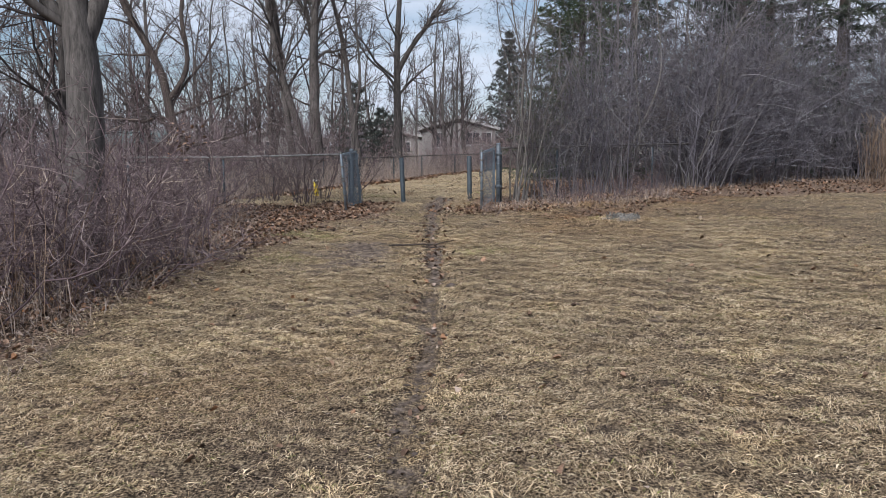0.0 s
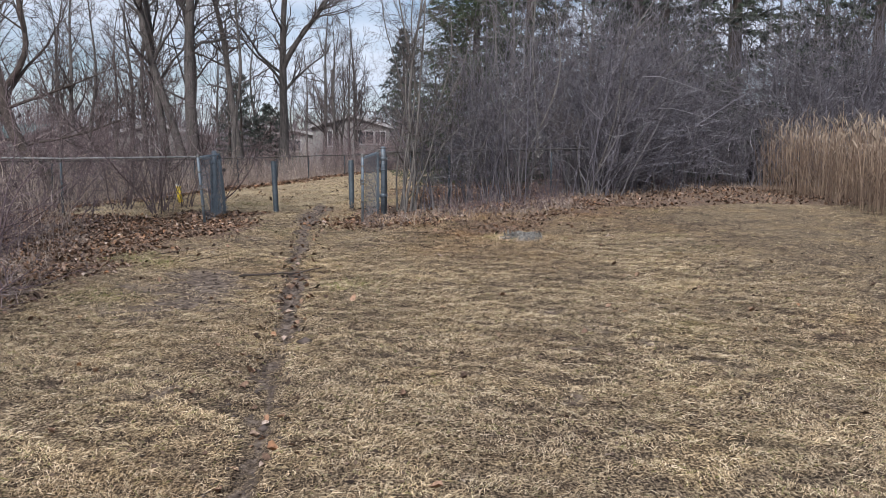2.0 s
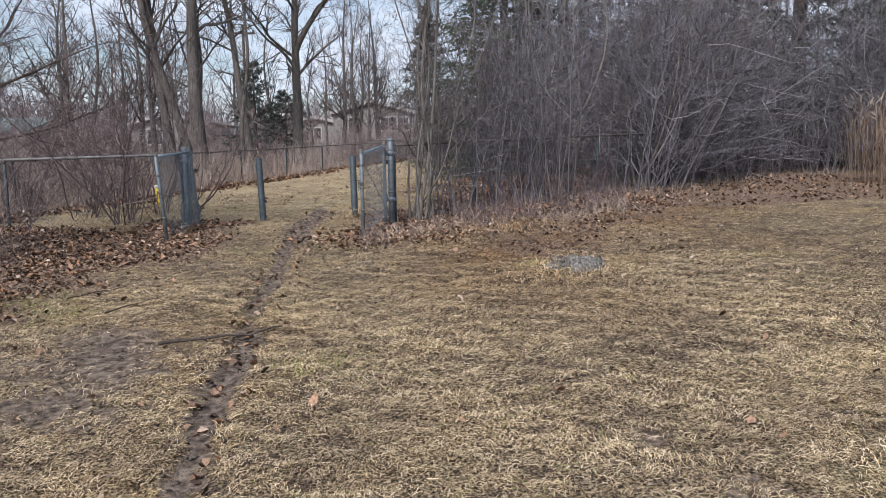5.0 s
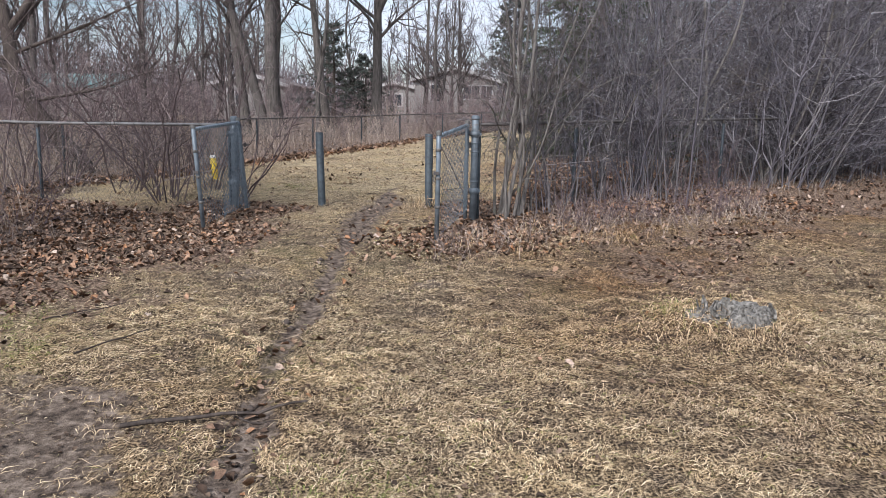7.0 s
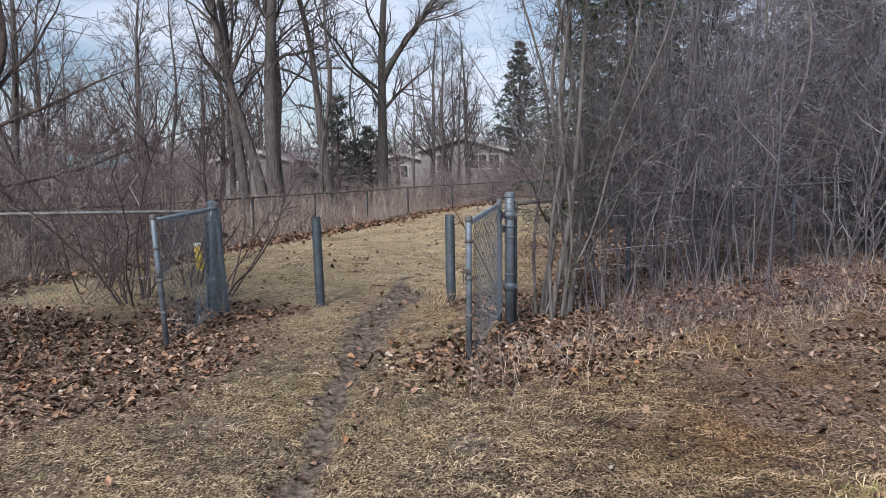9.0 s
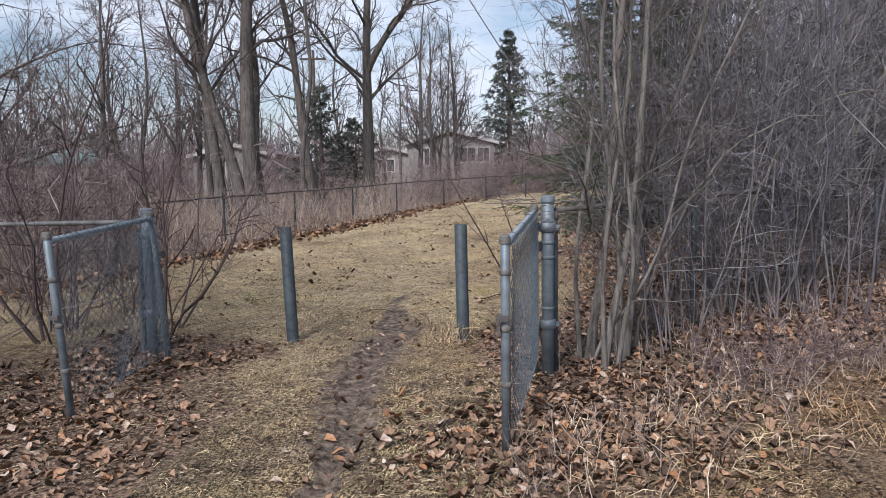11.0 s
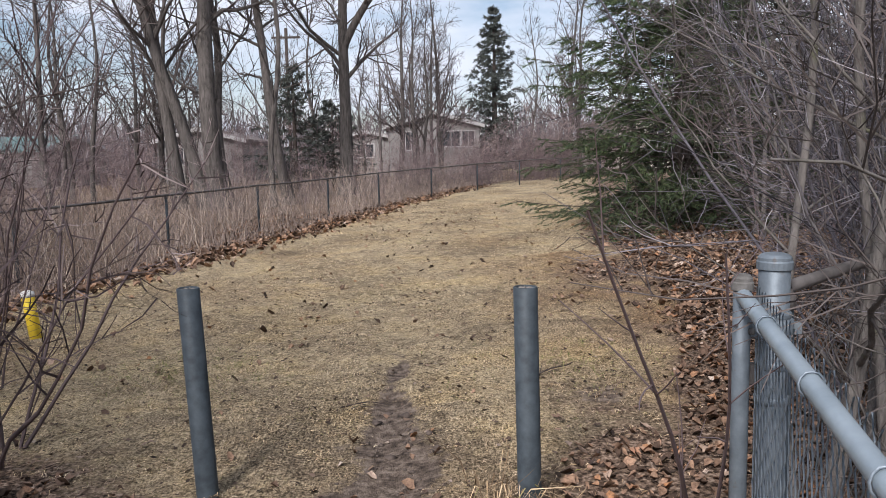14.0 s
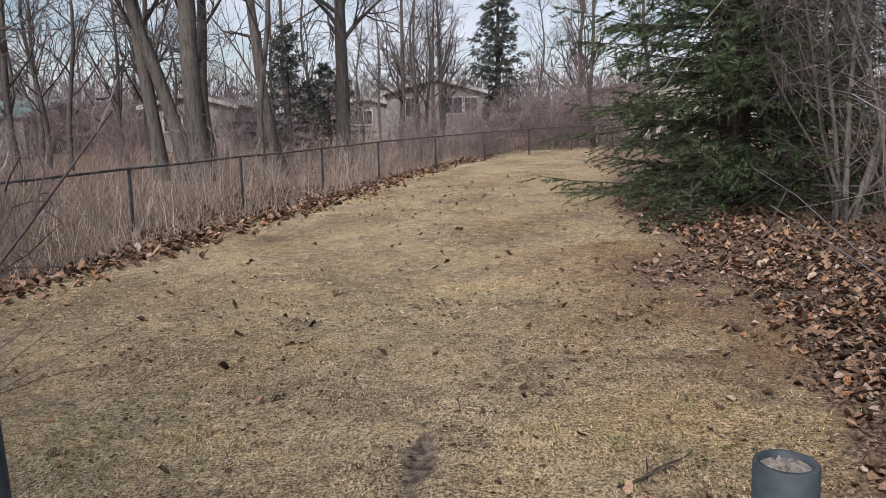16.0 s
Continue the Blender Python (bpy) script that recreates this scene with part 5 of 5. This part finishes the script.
weeds("bramble_grass", 94, weed_edge(y) - 0.15 - 4.2 * rng.uniform(0, 1, 700) ** 1.3, y, 0.25, 1.25, "tall dry grass among the brambles", M_WEED, 0.006, 3)
u = rng.uniform(0, 1, 1300)
weeds("thicket_grass", 95, 1.6 + u * 11 + rng.normal(0, 0.35, 1300), 15.8 + u * 7.6 + rng.normal(0, 0.5, 1300), 0.06, 0.30, "dry grass and shoots at the thicket foot", M_WEED, 0.005, 2)


y = rng.uniform(4.2, 15, 1700)
weeds("edge_tufts", 90, weed_edge(y) + rng.uniform(-0.8, 0.25, 1700), y, 0.1, 0.42, "bent dry grass tufts along the bramble edge", M_WEED, 0.0055, 2, 0.55)
u = rng.uniform(0, 1, 900)
weeds("drift_grass", 96, 0.7 + u * 4.2, 13.9 + 0.55 * u * 4.2 + rng.normal(0, 0.4, 900), 0.1, 0.36, "dry straw tufts in the leaf drift", M_WEED, 0.005, 2, 0.5)
x, y = rng.uniform(-4.3, -3.2, 46), rng.uniform(5.3, 8.5, 46)
weeds("pale_stalks", 98, x, y, 1.0, 2.1, "pale dry reed stalks among the brambles", M_REED, 0.009, 2, 0.2)


def far_woods():
    rng = np.random.default_rng(97)
    m = 5200
    x, y = rng.uniform(-115, 75, m), rng.uniform(84, 150, m)
    st = np.stack([x, y, gz(x, y) - 0.2], -1)
    way = np.stack([rng.normal(0, 0.22, m), rng.normal(0, 0.22, m), np.ones(m)], -1)
    p = grow(rng, st, way, rng.uniform(3, 9.0, m), 4, 0.12, 0.02)
    q, r = sprout(rng, p, np.full(p.shape[:2], 0.06), 5, 0.2, 0.98, 0.36, 35, 3, 0.15, 0.02, 0.8, 0.4)
    w = np.tile(np.linspace(0.2, 0.06, 4), (m, 1))
    # The horizon haze sits in this twig colour, not in the air.
    return tagged(new("far_woods", mesh_from("far_woods", *join(ribbons(p, w, rng), ribbons(q, r * 2, rng)), M_TWIG_HAZE)), "distant leafless woods along the horizon, haze tinted into the twigs", "woods", kind="stuff")


far_woods()


# ---- turf and leaf litter ----
def blades(rng, x, y, width, length, rise, swirl=2):
    """Matted grass blades: slim bent strips that mostly lie along the turf."""
    m = len(x)
    a = 2.2 * wav(x, y, 0.5, 11) + rng.normal(0, 1.0, m)
    ln = length * rng.uniform(0.55, 1.35, m)
    up = rise * np.abs(rng.normal(0, 1, m)) + 0.03
    d = np.stack([np.cos(a), np.sin(a)], -1)
    s = np.stack([-np.sin(a), np.cos(a)], -1) * (width * rng.uniform(0.6, 1.4, m) / 2)[:, None]
    g = gz(x, y) + 0.016 * np.clip(wav(x, y, 0.13, 12), 0, 1)
    v = np.empty((m, 4, 3))
    mid = np.stack([x, y], -1) + d * (0.5 * ln)[:, None]
    tip = np.stack([x, y], -1) + (d + 0.35 * rng.normal(0, 1, (m, 2))) * ln[:, None]
    v[:, 0, :2], v[:, 1, :2], v[:, 2, :2], v[:, 3, :2] = np.stack([x, y], -1), mid + s, tip, mid - s
    v[:, 0, 2] = g - 0.002
    v[:, 1, 2] = g + ln * up * 0.75 + 0.007
    v[:, 3, 2] = v[:, 1, 2] + rng.normal(0, 0.3, m) * width
    v[:, 2, 2] = g + ln * up * rng.uniform(0.0, 1.1, m) + 0.003
    i = np.arange(m)[:, None, None] * 4 + np.array([[0, 1, 3], [1, 2, 3]])
    return v.reshape(-1, 3), i.reshape(-1, 3)


def turf_spots(rng, n, x0, x1, y0, y1, fade=0.0):
    x, y = rng.uniform(x0, x1 + fade * rng.uniform(-1, 1, n), n), rng.uniform(y0 - fade * rng.uniform(-1, 1, n), y1, n)
    lit = litter_at(x, y)
    thin = 0.56 + 0.72 * wav(x, y, 0.13, 12) + 0.25 * wav(x, y, 0.5, 16) + 0.2 * wav(x, y, 1.8, 13)
    side = np.clip(1.25 - np.hypot((x + 1.1) / 1.0, (y - 9.6) / 1.6), 0, 1) * (0.85 + 0.5 * wav(x, y, 0.45, 23))
    bare = 0.9 * side + 1.6 * np.clip(1 - np.abs(path_off(x, y)) / 0.42, 0, 1) * np.clip((y - 12.5) / 2.5, 0, 1) * np.clip((19.5 - y) / 2.5, 0, 1)
    keep = (rng.uniform(0, 1, n) < thin * (1 - 0.9 * np.clip(lit * 1.2, 0, 1)) * (1 - 0.93 * np.clip(bare, 0, 1))) & (rut(x, y) < 0.35) & (x > left_edge(y) - 0.6)
    return x[keep], y[keep]


rng = np.random.default_rng(111)
near = blades(rng, *turf_spots(rng, 660000, -3.4, 4.6, 2.6, 12.0, 1.0), 0.0034, 0.058, 0.13)
mid_b = blades(rng, *turf_spots(rng, 110000, -3.4, 4.6, 12.0, 15.8), 0.0036, 0.05, 0.13)
gate_b = blades(rng, *turf_spots(rng, 150000, -4.4, 3.4, 15.8, 21.0), 0.0032, 0.034, 0.16)
wide = blades(rng, *turf_spots(rng, 95000, 3.8, 13.0, 3.0, 21.0, 1.5), 0.0055, 0.07, 0.13)
back_b = blades(rng, *turf_spots(rng, 30000, -3.4, 12.0, -4.0, 3.5), 0.008, 0.08, 0.2)
lane = blades(rng, *turf_spots(rng, 120000, -5.4, 4.6, 21.0, 36.0), 0.0065, 0.045, 0.2)
a = rng.uniform(0, 6.283, 1500)
d = 0.42 + 0.13 * rng.standard_normal(1500)
tuft = blades(rng, 2.6 + 1.1 * d * np.cos(a), 11.35 + 0.85 * d * np.sin(a), 0.0045, 0.11, 0.34)
clump_x, clump_y = rng.uniform(0.75, 2.9, 1900), rng.uniform(-0.55, 0.35, 1900)
keep = wav(clump_x, clump_y, 0.22, 41) + 0.3 * rng.standard_normal(1900) > 0.15
straw = blades(rng, clump_x[keep], 14.05 + 0.5 * (clump_x - 0.8)[keep] * 0.55 + clump_y[keep], 0.005, 0.15, 0.42)
gate_tuft = blades(rng, 0.574 - 0.10 + 0.10 * rng.standard_normal(160), 16.45 + 0.10 * rng.standard_normal(160), 0.005, 0.16, 0.7)
v, f = join(near, mid_b, gate_b, wide, back_b, lane, tuft, straw, gate_tuft)
turf_mesh = mesh_from("dead_grass", v, f, M_GRASS)
turf_mesh.attributes.new("thatch", "FLOAT", "POINT").data.foreach_set("value", thatch_at(v[:, 0], v[:, 1]).astype(np.float32))
tagged(new("dead_grass", turf_mesh), "short matted straw-coloured dead grass", "grass", kind="stuff")


M_GREEN = make_fibre_mat("fresh_grass", [(0.0, (0.09, 0.12, 0.035)), (0.6, (0.20, 0.23, 0.07)), (1.0, (0.42, 0.38, 0.17))])
green = []
for gx, gy, n, spread in ((-2.2, 11.6, 420, 0.22), (-1.75, 11.0, 260, 0.16), (-1.9, 9.4, 300, 0.2), (-1.6, 18.9, 500, 0.35), (1.2, 18.6, 380, 0.3), (2.3, 11.6, 200, 0.14), (0.5, 9.4, 260, 0.2)):
    green.append(blades(rng, gx + spread * rng.standard_normal(n), gy + spread * rng.standard_normal(n), 0.0035, 0.055, 0.5))
tagged(new("green_grass", mesh_from("green_grass", *join(*green), M_GREEN)), "sparse tufts of fresh green grass in the dead turf", "grass", kind="stuff")


def leaves(rng, x, y, size, lift=0.01, curl=1.0):
    """Curled fallen leaves: two halves folded along the midrib."""
    m = len(x)
    a = rng.uniform(0, 6.283, m)
    s = size * rng.uniform(0.55, 1.35, m)
    shape = np.array([(-0.5, 0, 0), (0.0, 0, -0.06), (0.55, 0, 0.05), (-0.12, 0.36, 0.12), (0.25, 0.27, 0.16), (-0.12, -0.36, 0.12), (0.25, -0.27, 0.16)])
    v = np.broadcast_to(shape, (m, 7, 3)).copy() * s[:, None, None]
    v[:, :, 2] *= curl * rng.uniform(0.4, 3.0, (m, 1))
    v += rng.normal(0, 0.075, v.shape) * s[:, None, None]
    tx, ty = curl * rng.normal(0, 0.4, m), curl * rng.normal(0, 0.4, m)
    z = v[:, :, 2] + v[:, :, 0] * tx[:, None] + v[:, :, 1] * ty[:, None]
    c, sn = np.cos(a)[:, None], np.sin(a)[:, None]
    out = np.stack([x[:, None] + v[:, :, 0] * c - v[:, :, 1] * sn, y[:, None] + v[:, :, 0] * sn + v[:, :, 1] * c, z], -1)
    out[:, :, 2] += (gz(x, y) + lift + 0.2 * s)[:, None]
    f = np.arange(m)[:, None, None] * 7 + np.array([[0, 1, 3], [1, 4, 3], [1, 2, 4], [0, 5, 1], [1, 5, 6], [1, 6, 2]])
    return out.reshape(-1, 3), f.reshape(-1, 3)


def litter_spots(rng, n, x0, x1, y0, y1, stray=0.012):
    x, y = rng.uniform(x0, x1, n), rng.uniform(y0, y1, n)
    lit = np.clip((litter_at(x, y) - 0.42) / 0.58, 0.035 * (litter_at(x, y) > 0.2), 1) * (0.75 + 0.4 * wav(x, y, 0.5, 14))
    path_bit = (0.06 + 0.12 * np.exp(-((y - 9.6) / 2.0) ** 2)) * np.exp(-(path_off(x, y) / 0.22) ** 2) * (y < 18)
    keep = rng.uniform(0, 1, n) < np.maximum(lit, stray + path_bit)
    return x[keep], y[keep]


litter = leaves(rng, *litter_spots(rng, 105000, -6.0, 5.5, 3.0, 21.0, 0.006), 0.047, 0.003)
heap_x, heap_y = 1.1 + 0.5 * rng.standard_normal(1500), 14.25 + 0.34 * rng.standard_normal(1500)
heap = leaves(rng, heap_x, heap_y, 0.05, 0.015)
wx, wy = litter_spots(rng, 26000, 1.5, 12.0, 16.0, 29.0, 0.0)
keep = (wx < 5.0) | (rng.uniform(0, 1, len(wx)) < 0.25)
wood = leaves(rng, wx[keep], wy[keep], 0.06, 0.004)
ly = rng.uniform(18, 44, 3600)
rim = leaves(rng, left_edge(ly) + 0.05 + 0.28 * rng.standard_normal(3600), ly, 0.085, 0.008)
lane_l = leaves(rng, *litter_spots(rng, 22000, -4.0, 4.0, 19.0, 34.0, 0.02), 0.055, 0.003)
cx, cy = rng.uniform(-3.2, 6.5, 26000), rng.uniform(2.2, 22.0, 26000)
keep = rng.uniform(0, 1, 26000) < (0.5 + 0.6 * wav(cx, cy, 0.7, 19)) * np.where(cy > 15.5, 0.85, 1)
crumb = leaves(rng, cx[keep], cy[keep], 0.027, 0.006, 0.45)
M_CRUMB = make_fibre_mat("leaf_crumbs", [(0.0, (0.03, 0.022, 0.018)), (0.7, (0.11, 0.078, 0.06)), (0.95, (0.19, 0.135, 0.105)), (1.0, (0.36, 0.30, 0.25))], 0.8)
tagged(new("leaf_crumbs", mesh_from("leaf_crumbs", *crumb, M_CRUMB)), "dark crumbs of rotted leaf scattered in the turf", "leaves", kind="stuff")
LITTER = tagged(new("leaf_litter", smooth(mesh_from("leaf_litter", *join(litter, heap, wood, rim, lane_l), M_LEAF))), "brown fallen leaves lying in drifts", "leaves", kind="stuff")

cx, cy = -3.42 + 0.13 * rng.standard_normal(60), 10.18 + 0.14 * rng.standard_normal(60)
v, f = leaves(rng, cx, cy, 0.06, 0.0)
v[:, 2] += np.repeat(1.42 + 0.13 * rng.standard_normal(60), 7)
tagged(new("clinging_leaves", mesh_from("clinging_leaves", v, f, M_LEAF)), "withered tan leaves still clinging to a bramble", "leaves", kind="stuff")

# leaves beside the gateway that lie singly on top of the drift
m_one = Mat("single_leaf", 0.65, spec=0.2)
info = m_one.n.new("ShaderNodeObjectInfo")
one = m_one.ramp(info.outputs["Random"], [(0.0, (0.06, 0.04, 0.032)), (0.4, (0.17, 0.11, 0.08)), (0.7, (0.25, 0.165, 0.12)), (0.93, (0.36, 0.27, 0.21)), (1.0, (0.34, 0.14, 0.065))])
M_ONE = m_one.shade(m_one.mix(0.5, one, m_one.ramp(m_one.noise(45, 4), [(0.3, (0.55, 0.55, 0.55)), (0.7, (1.2, 1.2, 1.2))]), "MULTIPLY"), m_one.noise(60, 3), 0.4, 0.004)
SHAPES = []
for i in range(10):
    # a lobed, curled leaf: a rim round a sunken middle
    k = 18
    a = np.arange(k) * 2 * np.pi / k
    lobe = 0.034 * (1 + 0.22 * np.cos(5 * a + rng.uniform(0, 6)) + 0.12 * rng.standard_normal(k)) * np.where(np.cos(a) > 0.9, 1.35, 1)
    bend, roll_up = rng.uniform(4, 16), rng.uniform(-9, 9)
    outer = np.stack([1.25 * lobe * np.cos(a), 0.85 * lobe * np.sin(a)], -1)
    rim_xy = np.concatenate([outer, 0.5 * outer, [[0, 0]]])
    z = bend * rim_xy[:, 1] ** 2 + roll_up * rim_xy[:, 0] ** 2 + 0.0025 * rng.standard_normal(len(rim_xy))
    v = np.concatenate([rim_xy, (z - z.min())[:, None]], 1)
    q = [(j, (j + 1) % k, k + (j + 1) % k) for j in range(k)] + [(j, k + (j + 1) % k, k + j) for j in range(k)] + [(k + j, k + (j + 1) % k, 2 * k) for j in range(k)]
    SHAPES.append(smooth(mesh_from("leaf", v, np.array(q), M_ONE)))
for i in range(290):
    if i < 170:
        x, y = rng.uniform(0.55, 3.4), rng.uniform(13.8, 17.6)
    elif i < 240:
        x, y = rng.uniform(-3.2, -0.8), rng.uniform(13.6, 17.6)
    else:
        x, y = rng.uniform(1.2, 3.6), rng.uniform(17.6, 22.5)
    ob = part("leaf", SHAPES[i % 10], LITTER)
    ob.matrix_basis = pose(x, y, float(gz(x, y)) + 0.016, rng.uniform(-14, 14), rng.uniform(-14, 14), rng.uniform(0, 360)) @ Matrix.Scale(rng.uniform(0.42, 0.8), 4)


def mud_clods():
    """Small clods and crumbs of mud along the rut."""
    rng = np.random.default_rng(131)
    m = 1500
    y = rng.uniform(2.5, 18, m)
    x = np.interp(y, PATH_Y, PATH_X) + 0.05 * wav(y * 0, y, 1.1, 5) + 0.10 * rng.standard_normal(m)
    s = 0.007 * np.exp(0.5 * rng.standard_normal(m))
    octa = np.array([(1, 0, 0), (0, 1, 0), (-1, 0, 0), (0, -1, 0), (0, 0, 0.8), (0, 0, -0.8)], float)
    v = octa[None] * s[:, None, None] * rng.uniform(0.5, 1.5, (m, 6, 1)) * np.array([1.3, 1.3, 0.8])
    v += np.stack([x, y, gz(x, y) + 0.2 * s], -1)[:, None]
    f = np.arange(m)[:, None, None] * 6 + np.array([(0, 1, 4), (1, 2, 4), (2, 3, 4), (3, 0, 4), (1, 0, 5), (2, 1, 5), (3, 2, 5), (0, 3, 5)])
    mat = make_plain("dark_mud", (0.045, 0.035, 0.03), (0.13, 0.10, 0.085), 0.8, 20)
    return tagged(new("mud_clods", mesh_from("mud_clods", v.reshape(-1, 3), f.reshape(-1, 3), mat)), "dark crumbs of mud along the worn rut", "mud", kind="stuff")


mud_clods()
